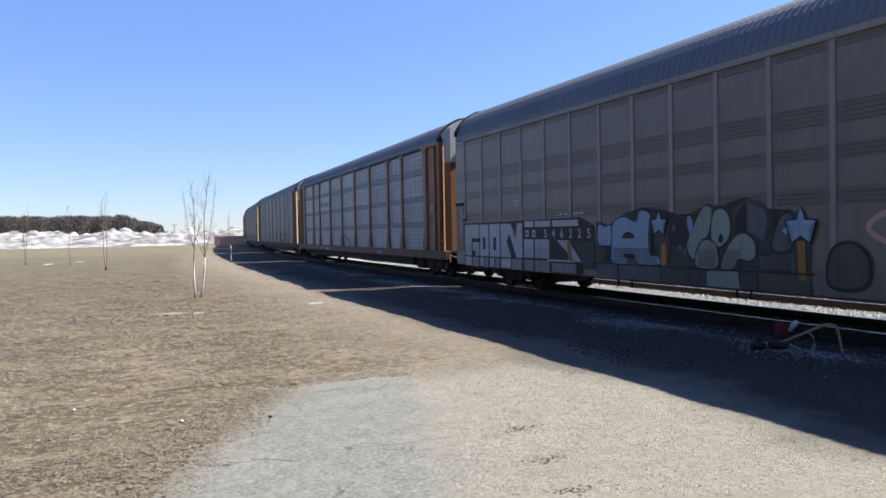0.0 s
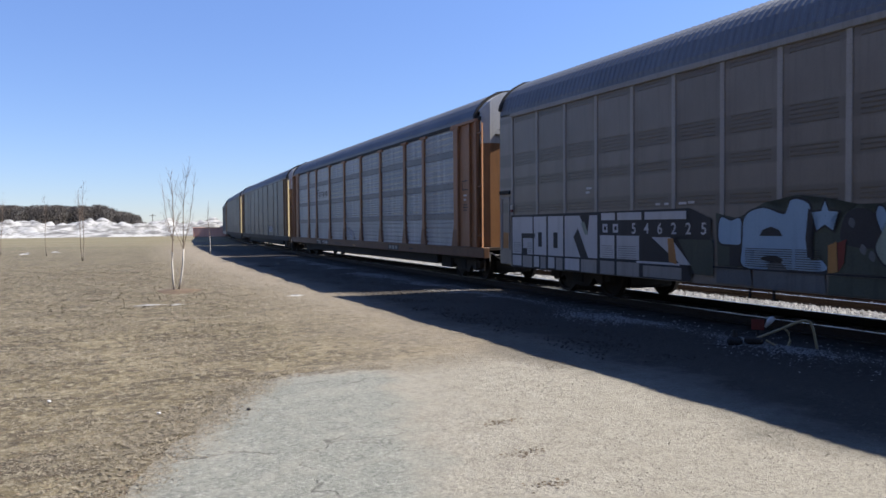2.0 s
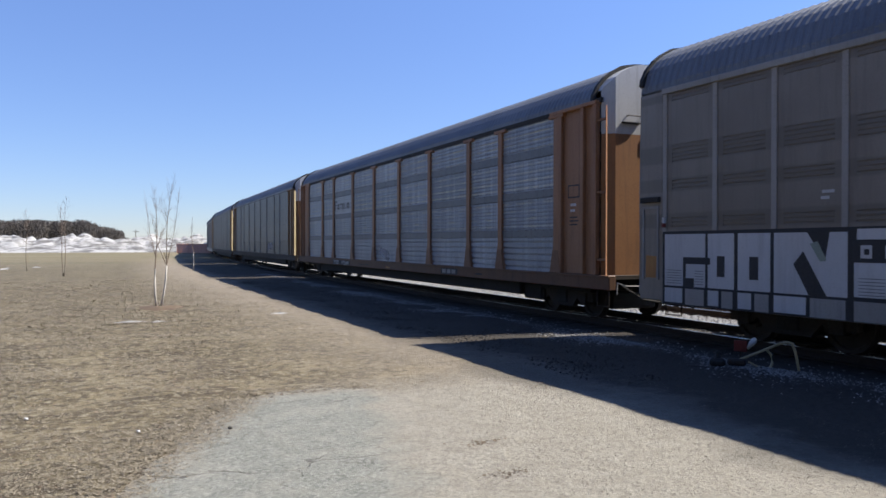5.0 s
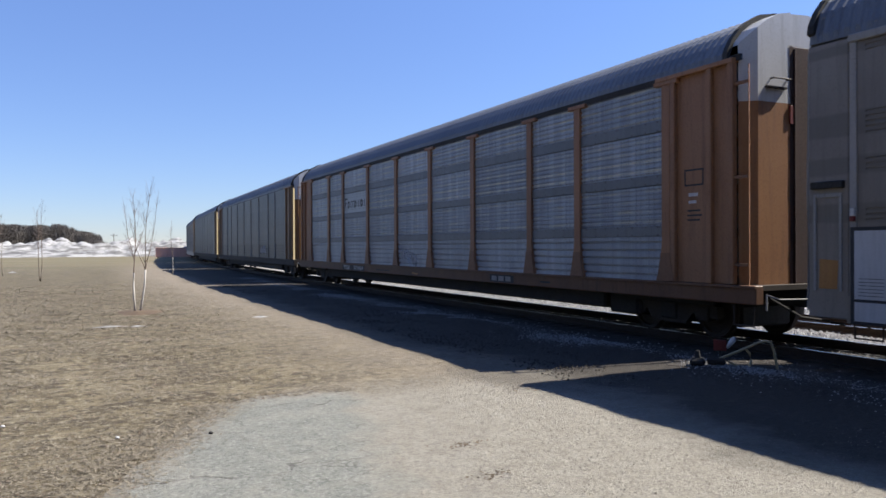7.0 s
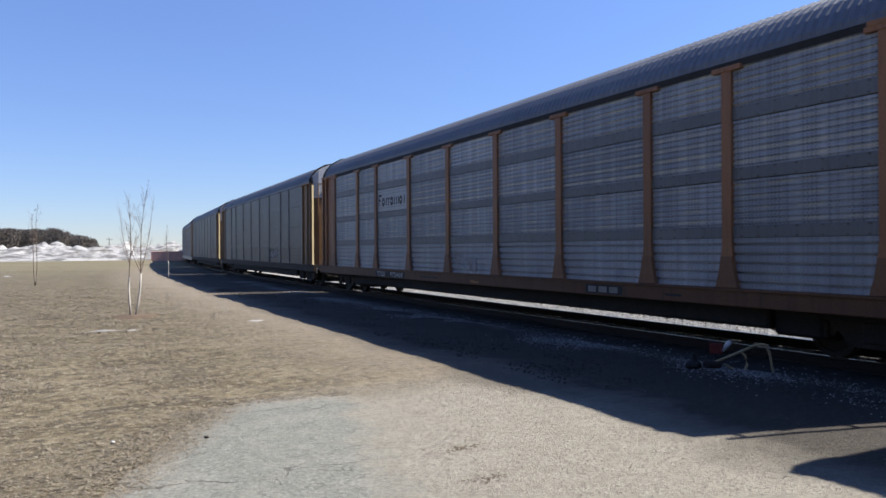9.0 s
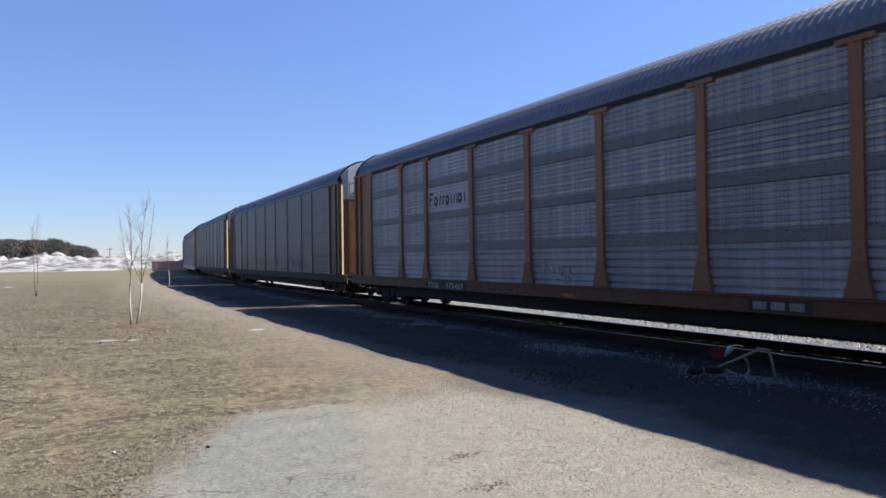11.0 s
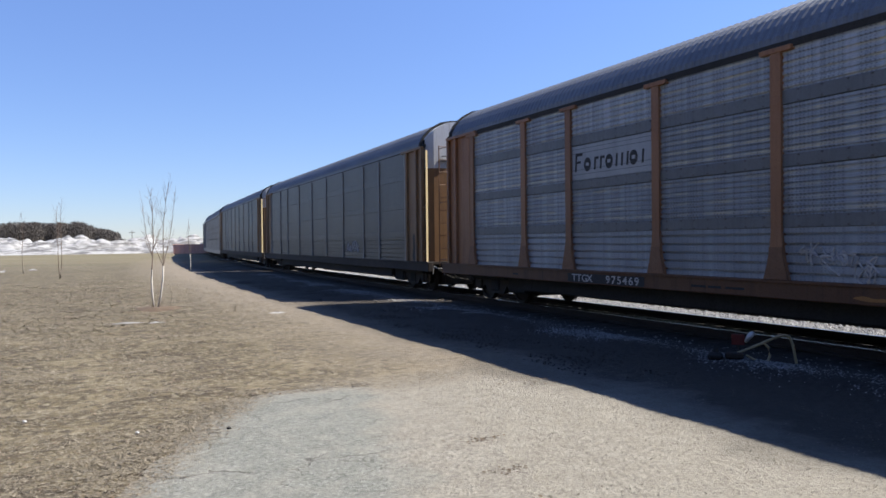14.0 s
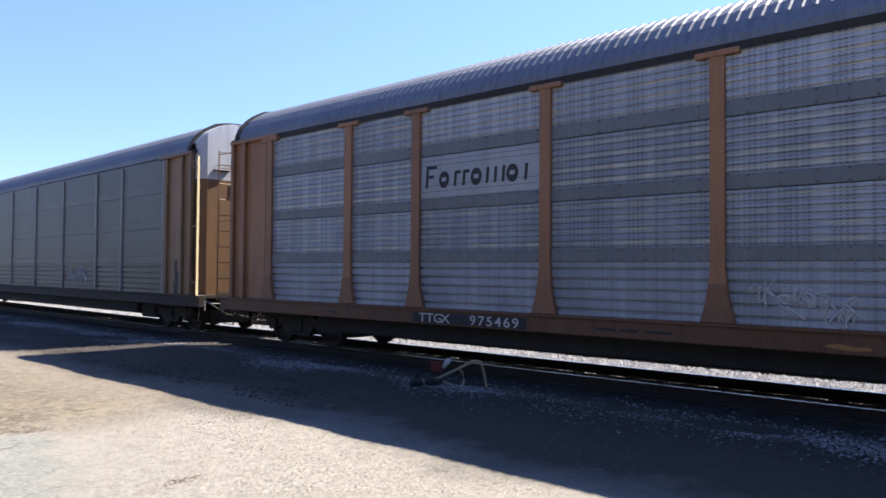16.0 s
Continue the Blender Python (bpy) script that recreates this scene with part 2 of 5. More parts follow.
def yard_grit(k, v):
    """Colour of the fine tan grit of the yard."""
    n2, n3, n4 = k.noise(v, 2.2, 5), k.noise(v, 14, 5, 0.7), k.noise(v, 75, 3, 0.7)
    grit = k.mix(k.ramp(n2, 0.3, 0.7), (0.259, 0.238, 0.191), (0.306, 0.286, 0.235))
    grit = k.mix(k.ramp(k.noise(v, 6.5, 6, 0.75), 0.46, 0.62, 0, 0.6), grit, (0.183, 0.160, 0.127))
    grit = k.mix(k.ramp(k.noise(v, 28, 5, 0.8), 0.5, 0.60, 0, 0.8), grit, (0.150, 0.132, 0.110))
    grit = k.mix(k.ramp(n4, 0.48, 0.7, 0, 0.55), grit, (0.144, 0.127, 0.106))
    grit = k.mix(k.ramp(n3, 0.58, 0.72, 0, 0.3), grit, (0.307, 0.292, 0.266))
    return grit


def ground_material():
    k = Mat("ground", 0.95)
    v = k.coord(False)
    sep = k.node("ShaderNodeSeparateXYZ")
    k.link(v, sep.inputs[0])
    x, y = sep.outputs[0], sep.outputs[1]
    n1, n2 = k.noise(v, 0.35, 5), k.noise(v, 2.2, 5)
    n3, n4 = k.noise(v, 14, 5, 0.7), k.noise(v, 75, 3, 0.7)
    wob = k.math("ADD", k.math("MULTIPLY", k.math("SUBTRACT", n1, 0.5), 2.4), k.math("MULTIPLY", k.math("SUBTRACT", n2, 0.5), 1.1))
    # sideways distance from the track's middle
    u = k.math("MAXIMUM", k.math("SUBTRACT", y, CURVE_START), 0)
    lat = k.math("SUBTRACT", x, k.math("ADD", k.math("MULTIPLY", k.math("MULTIPLY", u, u), CURVE_K / 2), TRACK_X))
    # dead lawn
    grass = k.mix(k.ramp(n1, 0.35, 0.65), (0.125, 0.097, 0.051), (0.166, 0.134, 0.075))
    grass = k.mix(k.ramp(n2, 0.45, 0.72, 0, 0.6), grass, (0.085, 0.066, 0.034))
    # the lawn is a little greener towards the snow
    far = k.ramp(k.math("ADD", y, k.math("MULTIPLY", wob, 6)), 45, 80, 0, 0.8)
    grass = k.mix(far, grass, (0.127, 0.111, 0.054))
    grass = k.mix(k.ramp(n3, 0.5, 0.7, 0, 0.7), grass, (0.061, 0.044, 0.029))
    grass = k.mix(k.ramp(n4, 0.55, 0.75, 0, 0.6), grass, (0.221, 0.183, 0.127))
    bandn = k.noise(v, 0.22, 5, 0.65, (0.35, 1.0, 1.0))
    grass = k.mix(k.ramp(bandn, 0.50, 0.62, 0, 0.55), grass, (0.097, 0.077, 0.042))
    grass = k.mix(k.ramp(bandn, 0.47, 0.36, 0, 0.4), grass, (0.217, 0.187, 0.121))
    blot = k.noise(v, 1.3, 6, 0.75, (0.55, 1.0, 1.0))
    grass = k.mix(k.ramp(blot, 0.50, 0.60, 0, 0.6), grass, (0.241, 0.202, 0.130))
    grass = k.mix(k.ramp(blot, 0.48, 0.41, 0, 0.8), grass, (0.063, 0.048, 0.030))
    # turf turns darker farther out
    far_tone = k.ramp(k.math("ADD", y, k.math("MULTIPLY", wob, 4)), 10, 25, 0, 0.55)
    grass = k.mix(far_tone, grass, (0.061, 0.049, 0.028))
    # bare sandy soil
    dirt = k.mix(k.ramp(n2, 0.3, 0.7), (0.179, 0.146, 0.106), (0.212, 0.181, 0.141))
    dirt = k.mix(k.ramp(n3, 0.52, 0.72, 0, 0.5), dirt, (0.117, 0.092, 0.063))
    dirt = k.mix(k.ramp(n4, 0.5, 0.75, 0, 0.4), dirt, (0.244, 0.216, 0.174))
    edge = k.math("ADD", k.math("ADD", lat, wob), k.ramp(y, 9, 45, 0, 1.5))
    clump = k.noise(v, 5.5, 6, 0.72)
    grass = k.mix(k.ramp(clump, 0.48, 0.60, 0, 0.9), grass, (0.051, 0.038, 0.024))
    grass = k.mix(k.ramp(k.noise(v, 8.0, 5, 0.75), 0.52, 0.62, 0, 0.9), grass, (0.265, 0.232, 0.157))
    dirt = k.mix(k.ramp(clump, 0.50, 0.62, 0, 0.6), dirt, (0.097, 0.075, 0.053))
    dirt = k.mix(k.ramp(k.noise(v, 9.0, 5, 0.75), 0.54, 0.64, 0, 0.6), dirt, (0.253, 0.223, 0.175))
    c = k.mix(k.ramp(edge, -8.6, -5.2), grass, dirt)
    # fine grit of the yard, in front of the lawn
    grit = yard_grit(k, v)
    side = k.math("SUBTRACT", k.math("ADD", k.math("MULTIPLY", x, 1.55), k.math("MULTIPLY", wob, 0.35)), k.math("SUBTRACT", y, 5.1))
    yard = k.math("MULTIPLY", k.ramp(side, -0.15, 0.25), k.ramp(k.math("ADD", y, k.math("MULTIPLY", wob, 0.7)), 8.6, 10.0, 1, 0))
    c = k.mix(yard, c, grit)
    # dirt and gravel along the rails, train shade darkened into both, then ballast
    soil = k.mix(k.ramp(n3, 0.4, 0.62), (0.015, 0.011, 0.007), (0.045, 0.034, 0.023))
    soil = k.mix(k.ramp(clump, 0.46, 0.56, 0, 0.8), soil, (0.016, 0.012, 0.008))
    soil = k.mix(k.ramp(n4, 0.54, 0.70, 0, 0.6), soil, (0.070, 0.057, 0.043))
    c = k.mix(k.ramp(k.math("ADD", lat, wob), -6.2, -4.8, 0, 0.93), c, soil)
    shaded_shoulder = k.mix(k.ramp(n3, 0.42, 0.6), (0.014, 0.011, 0.008), (0.038, 0.030, 0.024))
    c = k.mix(k.ramp(k.math("ADD", lat, k.math("MULTIPLY", wob, 0.5)), -5.0, -2.9), c, shaded_shoulder)
    bal = k.mix(k.ramp(n4, 0.35, 0.65), (0.181, 0.175, 0.169), (0.362, 0.349, 0.331))
    c = k.mix(k.ramp(lat, 0.2, 1.0), c, bal)
    rusty = k.mix(k.ramp(n3, 0.4, 0.6), (0.045, 0.028, 0.020), (0.12, 0.085, 0.062))
    far_bed = k.ramp(k.math("ABSOLUTE", k.math("SUBTRACT", k.math("ADD", lat, k.math("MULTIPLY", k.math("SUBTRACT", n2, 0.5), 0.5)), 3.95)), 0.95, 1.15, 0.95, 0)
    c = k.mix(far_bed, c, rusty)
    # an oily gravel stain at the edge of the yard
    sx_, sy_ = k.math("SUBTRACT", x, 5.75), k.math("SUBTRACT", y, 9.1)
    spot = k.math("ADD", k.math("MULTIPLY", k.math("MULTIPLY", sx_, sx_), 2.2), k.math("MULTIPLY", k.math("MULTIPLY", sy_, sy_), 0.5))
    c = k.mix(k.ramp(k.math("ADD", spot, k.math("MULTIPLY", wob, 0.6)), 0.1, 0.9, 0.6, 0), c, (0.085, 0.072, 0.055))
    # past the yards, brown winter fields
    c = k.mix(k.ramp(lat, 16, 22), c, (0.117, 0.094, 0.061))
    c = k.mix(k.ramp(k.math("ADD", y, k.math("MULTIPLY", wob, 9)), 60, 105, 0, 0.85), c, k.mix(k.ramp(k.noise(v, 1.0, 4, 0.6, (0.02, 0.11, 1.0)), 0.42, 0.58), (0.112, 0.103, 0.051), (0.187, 0.152, 0.090)))
    h = k.math("ADD", k.math("MULTIPLY", n4, 0.5), n3)
    k.bump(h, 0.9, 0.03)
    return k.color(c)


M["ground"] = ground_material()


def asphalt_material():
    k = Mat("worn_asphalt", 0.85)
    v = k.coord(False)
    n1, n4 = k.noise(v, 0.9, 5), k.noise(v, 90, 3, 0.7)
    c = k.mix(k.ramp(n1, 0.35, 0.68), (0.155, 0.162, 0.133), (0.192, 0.195, 0.162))
    c = k.mix(k.ramp(n4, 0.45, 0.7, 0, 0.6), c, (0.121, 0.121, 0.121))
    c = k.mix(k.ramp(k.noise(v, 160, 2), 0.6, 0.75, 0, 0.5), c, (0.315, 0.308, 0.295))
    c = k.mix(k.ramp(k.noise(v, 24, 6, 0.8), 0.46, 0.58, 0, 0.85), c, (0.088, 0.089, 0.080))
    c = k.mix(k.ramp(k.noise(v, 33, 5, 0.8), 0.52, 0.62, 0, 0.7), c, (0.317, 0.314, 0.284))
    c = k.mix(k.ramp(k.noise(v, 5, 5, 0.7), 0.5, 0.7, 0, 0.4), c, (0.234, 0.227, 0.200))
    vor = k.nt.nodes.new("ShaderNodeTexVoronoi")
    vor.feature = "DISTANCE_TO_EDGE"
    vor.inputs["Scale"].default_value = 0.42
    wv = k.node("ShaderNodeVectorMath")
    nz = k.node("ShaderNodeTexNoise", Scale=2.0, Detail=6.0)
    k.link(v, nz.inputs["Vector"])
    k.link(v, wv.inputs[0])
    sc = k.node("ShaderNodeVectorMath")
    sc.operation = "SCALE"
    sc.inputs["Scale"].default_value = 0.9
    k.link(nz.outputs["Color"], sc.inputs[0])
    k.link(sc.outputs[0], wv.inputs[1])
    k.link(wv.outputs[0], vor.inputs["Vector"])
    crack = k.math("MULTIPLY", k.ramp(vor.outputs["Distance"], 0.002, 0.010, 1, 0), k.ramp(n1, 0.42, 0.58, 0.05, 0.9))
    c = k.mix(crack, c, (0.055, 0.048, 0.042))
    fine = k.nt.nodes.new("ShaderNodeTexVoronoi")
    fine.feature = "DISTANCE_TO_EDGE"
    fine.inputs["Scale"].default_value = 1.5
    k.link(wv.outputs[0], fine.inputs["Vector"])
    hair = k.math("MULTIPLY", k.ramp(fine.outputs["Distance"], 0.004, 0.022, 1, 0), k.ramp(k.noise(v, 0.55, 3), 0.50, 0.60, 0, 0.75))
    c = k.mix(hair, c, (0.063, 0.059, 0.050))
    c = k.mix(k.ramp(k.noise(v, 2.3, 6, 0.75), 0.48, 0.68, 0, 0.45), c, (0.253, 0.241, 0.203))
    sx = k.node("ShaderNodeSeparateXYZ")
    k.link(v, sx.inputs[0])
    wob = k.math("ADD", k.math("MULTIPLY", k.noise(v, 1.6, 6), 1.6), k.math("MULTIPLY", n4, 0.5))
    off = k.math("MULTIPLY", k.math("SUBTRACT", wob, 1.05), 0.7)
    across = k.math("SUBTRACT", sx.outputs[0], k.math("MULTIPLY", k.math("SUBTRACT", sx.outputs[1], 7.2), 0.3))
    drift = k.ramp(k.math("ADD", across, off), 2.75, 3.2)
    end = k.ramp(k.math("ADD", sx.outputs[1], off), 8.75, 9.15)
    lawn = k.ramp(k.math("SUBTRACT", k.math("ADD", k.math("MULTIPLY", sx.outputs[0], 1.9), wob), k.math("SUBTRACT", sx.outputs[1], 4.95)), 0.65, 1.6, 0.9, 0)
    soil = k.mix(k.ramp(n4, 0.45, 0.7), (0.203, 0.169, 0.121), (0.121, 0.094, 0.061))
    grit = yard_grit(k, v)
    c = k.mix(k.math("MAXIMUM", drift, end), c, grit)
    c = k.mix(k.math("MULTIPLY", lawn, k.ramp(k.noise(v, 11, 6, 0.75), 0.38, 0.56)), c, soil)
    loose = k.math("MAXIMUM", drift, end)
    fine_h = k.math("MULTIPLY", k.math("SUBTRACT", k.math("SUBTRACT", n4, 0.5), crack), 0.3)
    grit_h = k.math("MULTIPLY", k.math("SUBTRACT", k.math("ADD", k.math("MULTIPLY", n4, 0.5), k.noise(v, 14, 5, 0.7)), 0.75), loose)
    k.bump(k.math("ADD", k.math("MULTIPLY", fine_h, k.math("SUBTRACT", 1.0, loose)), grit_h), 0.9, 0.03)
    return k.color(c)


M["asphalt"] = asphalt_material()


def snow_material():
    k = Mat("old_snow", 0.8)
    v = k.coord(False)
    n = k.noise(v, 0.35, 6, 0.65)
    c = k.mix(k.ramp(n, 0.46, 0.62, 0, 0.85), (0.358, 0.353, 0.342), (0.109, 0.104, 0.095))
    # flat dark streaks colour in shadow lines on the heaps, besides the dirt
    shadow_streaks = k.noise(v, 1.0, 5, 0.7, (0.22, 0.22, 2.4))
    c = k.mix(k.ramp(shadow_streaks, 0.53, 0.56, 0, 0.85), c, (0.081, 0.076, 0.071))
    k.bump(k.noise(v, 2.5, 5), 0.6, 0.15)
    return k.color(c)


M["snow"] = snow_material()


# ---- mesh helpers ----
def mesh_object(name, verts, faces, mat, parent=None, label="", smooth=False):
    me = bpy.data.meshes.new(name)
    me.from_pydata([tuple(v) for v in verts], [], [tuple(f) for f in faces])
    me.materials.append(M[mat])
    if smooth:
        me.shade_smooth()
    me.update()
    ob = new(name, me)
    if parent:
        ob.parent = parent
    if label:
        ob["label"] = label
    return ob


def part(name, bm, mat, parent, label="", smooth=False):
    me = bpy.data.meshes.new(name)
    bmesh.ops.recalc_face_normals(bm, faces=bm.faces[:])
    bm.to_mesh(me)
    bm.free()
    me.materials.append(M[mat])
    if smooth:
        me.shade_smooth()
    ob = new(name, me)
    if parent:
        ob.parent = parent
    if label:
        ob["label"] = label
    return ob


def shared(name, me, parent, at=(0, 0, 0)):
    ob = new(name, me)
    ob.parent = parent
    ob.location = at
    return ob


def box(bm, x0, x1, y0, y1, z0, z1, bevel=0.0, m=None):
    r = bmesh.ops.create_cube(bm, size=1.0)
    vs = r["verts"]
    bmesh.ops.transform(bm, matrix=Matrix.Translation(((x0 + x1) / 2, (y0 + y1) / 2, (z0 + z1) / 2)) @ Matrix.Diagonal((x1 - x0, y1 - y0, z1 - z0, 1)), verts=vs)
    if bevel:
        es = {e for v in vs for e in v.link_edges}
        r2 = bmesh.ops.bevel(bm, geom=list(es), offset=bevel, segments=1, affect="EDGES")
        vs = list({v for f in r2["faces"] for v in f.verts} | {v for v in vs if v.is_valid})
    if m is not None:
        bmesh.ops.transform(bm, matrix=m, verts=vs)


def tube(bm, points, radius, sides=8):
    """A round bar through points; radius: one number, or one for each point."""
    rings = []
    n = len(points)
    for i, p in enumerate(points):
        p = Vector(p)
        a, b = Vector(points[max(i - 1, 0)]), Vector(points[min(i + 1, n - 1)])
        q = (b - a).to_track_quat("Z", "Y")
        r = radius[i] if isinstance(radius, (list, tuple)) else radius
        rings.append([bm.verts.new(p + q @ Vector((r * math.cos(2 * math.pi * j / sides), r * math.sin(2 * math.pi * j / sides), 0))) for j in range(sides)])
    for r0, r1 in zip(rings, rings[1:]):
        for j in range(sides):
            bm.faces.new((r0[j], r0[(j + 1) % sides], r1[(j + 1) % sides], r1[j]))
    bm.faces.new(rings[0][::-1])
    bm.faces.new(rings[-1])


def extruded(bm, profile, y0, y1):
    """A closed (x, z) outline drawn out along y."""
    a = [bm.verts.new((x, y0, z)) for x, z in profile]
    b = [bm.verts.new((x, y1, z)) for x, z in profile]
    n = len(profile)
    for i in range(n):
        bm.faces.new((a[i], a[(i + 1) % n], b[(i + 1) % n], b[i]))
    bm.faces.new(a[::-1])
    bm.faces.new(b)


# ---- ground ----
def axis_steps(lo, hi, step, far):
    inner = list(np.arange(lo, hi + 1e-6, step))
    out, d = [], step
    v = hi
    while v < far:
        d *= 1.35
        v += d
        out.append(v)
    low, d, v = [], step, lo
    while v > -far:
        d *= 1.35
        v -= d
        low.append(v)
    return low[::-1] + inner + out


def build_ground():
    xs, ys = axis_steps(-14, 24, 0.3, 2400), axis_steps(-4, 60, 0.3, 2400)
    verts, faces = [], []
    for y in ys:
        for x in xs:
            lat = x - track_x(y)
            rough = 0.0
            if abs(x) < 60 and -30 < y < 110:
                rough = 0.03 * noise.noise((x * 0.5, y * 0.5, 0)) + 0.018 * noise.noise((x * 1.7, y * 1.7, 4))
                calm = 1.0
                if lat > -2.6:
                    calm = 0.25
                if y < 9.3 and x > -7 and lat < -3:
                    calm = 0.12 if x > -0.2 + 0.4 * (y - 5.5) else 0.3
                if -6.8 < lat < -2.6 and y > 4:
                    calm = 0.8
                if y > 9.5 and lat < -4:
                    calm *= 1.6
                rough *= calm
                # low heap of gravel beside the near rail
                rough += 0.07 * math.exp(-((lat + 2.55) / 0.5) ** 2) * max(0, noise.noise((y * 0.35, 3, 1)) + 0.45)
            verts.append((x, y, rough - (0.0 if lat < -1.7 else 0.02)))
    w = len(xs)
    for j in range(len(ys) - 1):
        for i in range(w - 1):
            a = j * w + i
            faces.append((a, a + 1, a + w + 1, a + w))
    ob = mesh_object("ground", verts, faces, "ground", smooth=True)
    tagged(ob, "dead brown lawn, sandy soil and gravel yard", "ground", kind="structure")


build_ground()


def build_pavement():
    """Broken edge of an old asphalt apron that starts beside the lawn."""
    edge = [(-6.2, -1.5), (-1.6, 1.8), (0.32, 5.75), (0.86, 6.95), (1.34, 7.95), (1.66, 8.6), (1.98, 9.05), (2.5, 9.22), (3.05, 9.18), (3.5, 8.9), (3.75, 8.3), (3.75, 7.2), (3.6, 6.2), (3.35, 5.2), (3.1, 4.2), (2.7, 2.5), (2.9, -0.5), (2.2, -3.5), (-5.5, -3.5)]
    ring = []
    for (x0, y0), (x1, y1) in zip(edge, edge[1:] + edge[:1]):
        n = max(2, int(math.hypot(x1 - x0, y1 - y0) / 0.08))
        for i in range(n):
            f = i / n
            x, y = x0 + (x1 - x0) * f, y0 + (y1 - y0) * f
            ring.append((x + 0.10 * noise.noise((x * 2.2, y * 2.2, 7)) + 0.035 * noise.noise((x * 9, y * 9, 2)),
                         y + 0.10 * noise.noise((x * 2.2, y * 2.2, 17)) + 0.035 * noise.noise((x * 9, y * 9, 12))))
    bm = bmesh.new()
    top = [bm.verts.new((x, y, 0.012)) for x, y in ring]
    low = [bm.verts.new((x, y, -0.03)) for x, y in ring]
    bm.faces.new(top)
    for i in range(len(ring)):
        j = (i + 1) % len(ring)
        bm.faces.new((top[i], low[i], low[j], top[j]))
    bmesh.ops.triangulate(bm, faces=[f for f in bm.faces if len(f.verts) > 4])
    tagged(part("pavement", bm, "asphalt", None), "worn grey asphalt apron with cracks and broken edge", "pavement", kind="structure")


build_pavement()


# ---- rails and ties ----
RAIL_PROFILE = ((-0.07, 0.0), (0.07, 0.0), (0.07, 0.015), (0.012, 0.035), (0.012, 0.12), (0.036, 0.13), (0.036, 0.157), (-0.036, 0.157), (-0.036, 0.13), (-0.012, 0.12), (-0.012, 0.035), (-0.07, 0.015))


def along_track(y, lat, z=0.0):
    h = track_heading(y)
    return (track_x(y) + lat * math.cos(h), y - lat * math.sin(h), z)


def build_track(name, centre, tie_from, tie_to, label, sunk=0.0, bedded=0.0):
    top = new(name)
    tagged(top, label, "railway track", kind="structure")
    ys = [-45 + 4 * i for i in range(76)]
    for side in (-0.755, 0.755):
        verts, faces = [], []
        n = len(RAIL_PROFILE)
        for y in ys:
            for px, pz in RAIL_PROFILE:
                verts.append(along_track(y, centre + side + px, pz + 0.003 - sunk))
        for j in range(len(ys) - 1):
            for i in range(n):
                a, b = j * n + i, j * n + (i + 1) % n
                faces.append((a, b, b + n, a + n))
        rail = mesh_object("rail", verts, faces, "rail", top)
        verts, faces = [], []
        for y in ys:
            verts += [along_track(y, centre + side - 0.03, 0.1635 - sunk), along_track(y, centre + side + 0.03, 0.1635 - sunk)]
        for j in range(len(ys) - 1):
            faces.append((2 * j, 2 * j + 1, 2 * j + 3, 2 * j + 2))
        mesh_object("running_band", verts, faces, "railhead", rail, "polished steel running band")
    bm = bmesh.new()
    box(bm, -1.3, 1.3, -0.115, 0.115, -0.12, 0.012, 0.012)
    first = None
    y, rng = tie_from, random.Random(5)
    while y < tie_to:
        m = pose(*along_track(y, centre, -sunk - bedded), 0, 0, -math.degrees(track_heading(y)) + rng.uniform(-1.2, 1.2))
        if first is None:
            first = part("tie", bm, "tie", top)
            ob = first
        else:
            ob = shared("tie", first.data, top)
        ob.matrix_local = m
        y += 0.55


build_track("railway_track", 0.0, -4.0, 60.0, "rusty rails on dark wooden ties beside the yard", 0.0, 0.026)
build_track("far_railway_track", 3.8, -2.0, 50.0, "rusty rails of a second track with rusty ties beside pale ballast", 0.01)


# ---- autorack cars ----
HALF = 13.2          # corner posts
BOGIE, AXLE = 11.1, 0.88
SIDE = 1.5
ROOF = ((-1.50, 4.64), (-1.485, 4.76), (-1.38, 4.96), (-1.22, 5.14), (-1.06, 5.265), (-0.78, 5.415), (-0.45, 5.475), (0, 5.50))
ROOF = ROOF + tuple((-x, z) for x, z in ROOF[-2::-1])
WHEELS = []


def roof_mesh(eave, half):
    """Sheet roof with raised cross ribs, and an inner face."""
    verts, faces = [], []
    pitch = 0.165
    n_rib = int(2 * half / pitch)
    ys = []
    for i in range(n_rib):
        y = -half + i * pitch
        ys += [(y, 0.0), (y + 0.06, 0.0), (y + 0.085, 0.016), (y + 0.14, 0.016)]
    ys.append((half, 0.0))
    n = len(ROOF)
    for y, lift in ys:
        for i, (x, z) in enumerate(ROOF):
            if abs(x) > 1.48:
                z -= eave
            d = Vector((x, 0, (z - 4.2) * 1.3)).normalized()
            end = 0 if i in (0, n - 1) else 1
            verts.append((x + d.x * lift * end, y, z + d.z * lift * end))
    for j in range(len(ys) - 1):
        for i in range(n - 1):
            a = j * n + i
            faces.append((a, a + 1, a + n + 1, a + n))
    k = len(verts)
    for y in (-half + 0.01, half - 0.01):
        for x, z in ROOF:
            verts.append((x * 0.97, y, z - 0.05 - (eave if abs(x) > 1.48 else 0)))
    for i in range(n - 1):
        faces.append((k + i, k + n + i, k + n + i + 1, k + i + 1))
    for e, j in ((0, 0), (1, len(ys) - 1)):
        for i in range(n - 1):
            faces.append((j * n + i, k + e * n + i, k + e * n + i + 1, j * n + i + 1))
    me = bpy.data.meshes.new("roof")
    me.from_pydata(verts, [], faces)
    return me


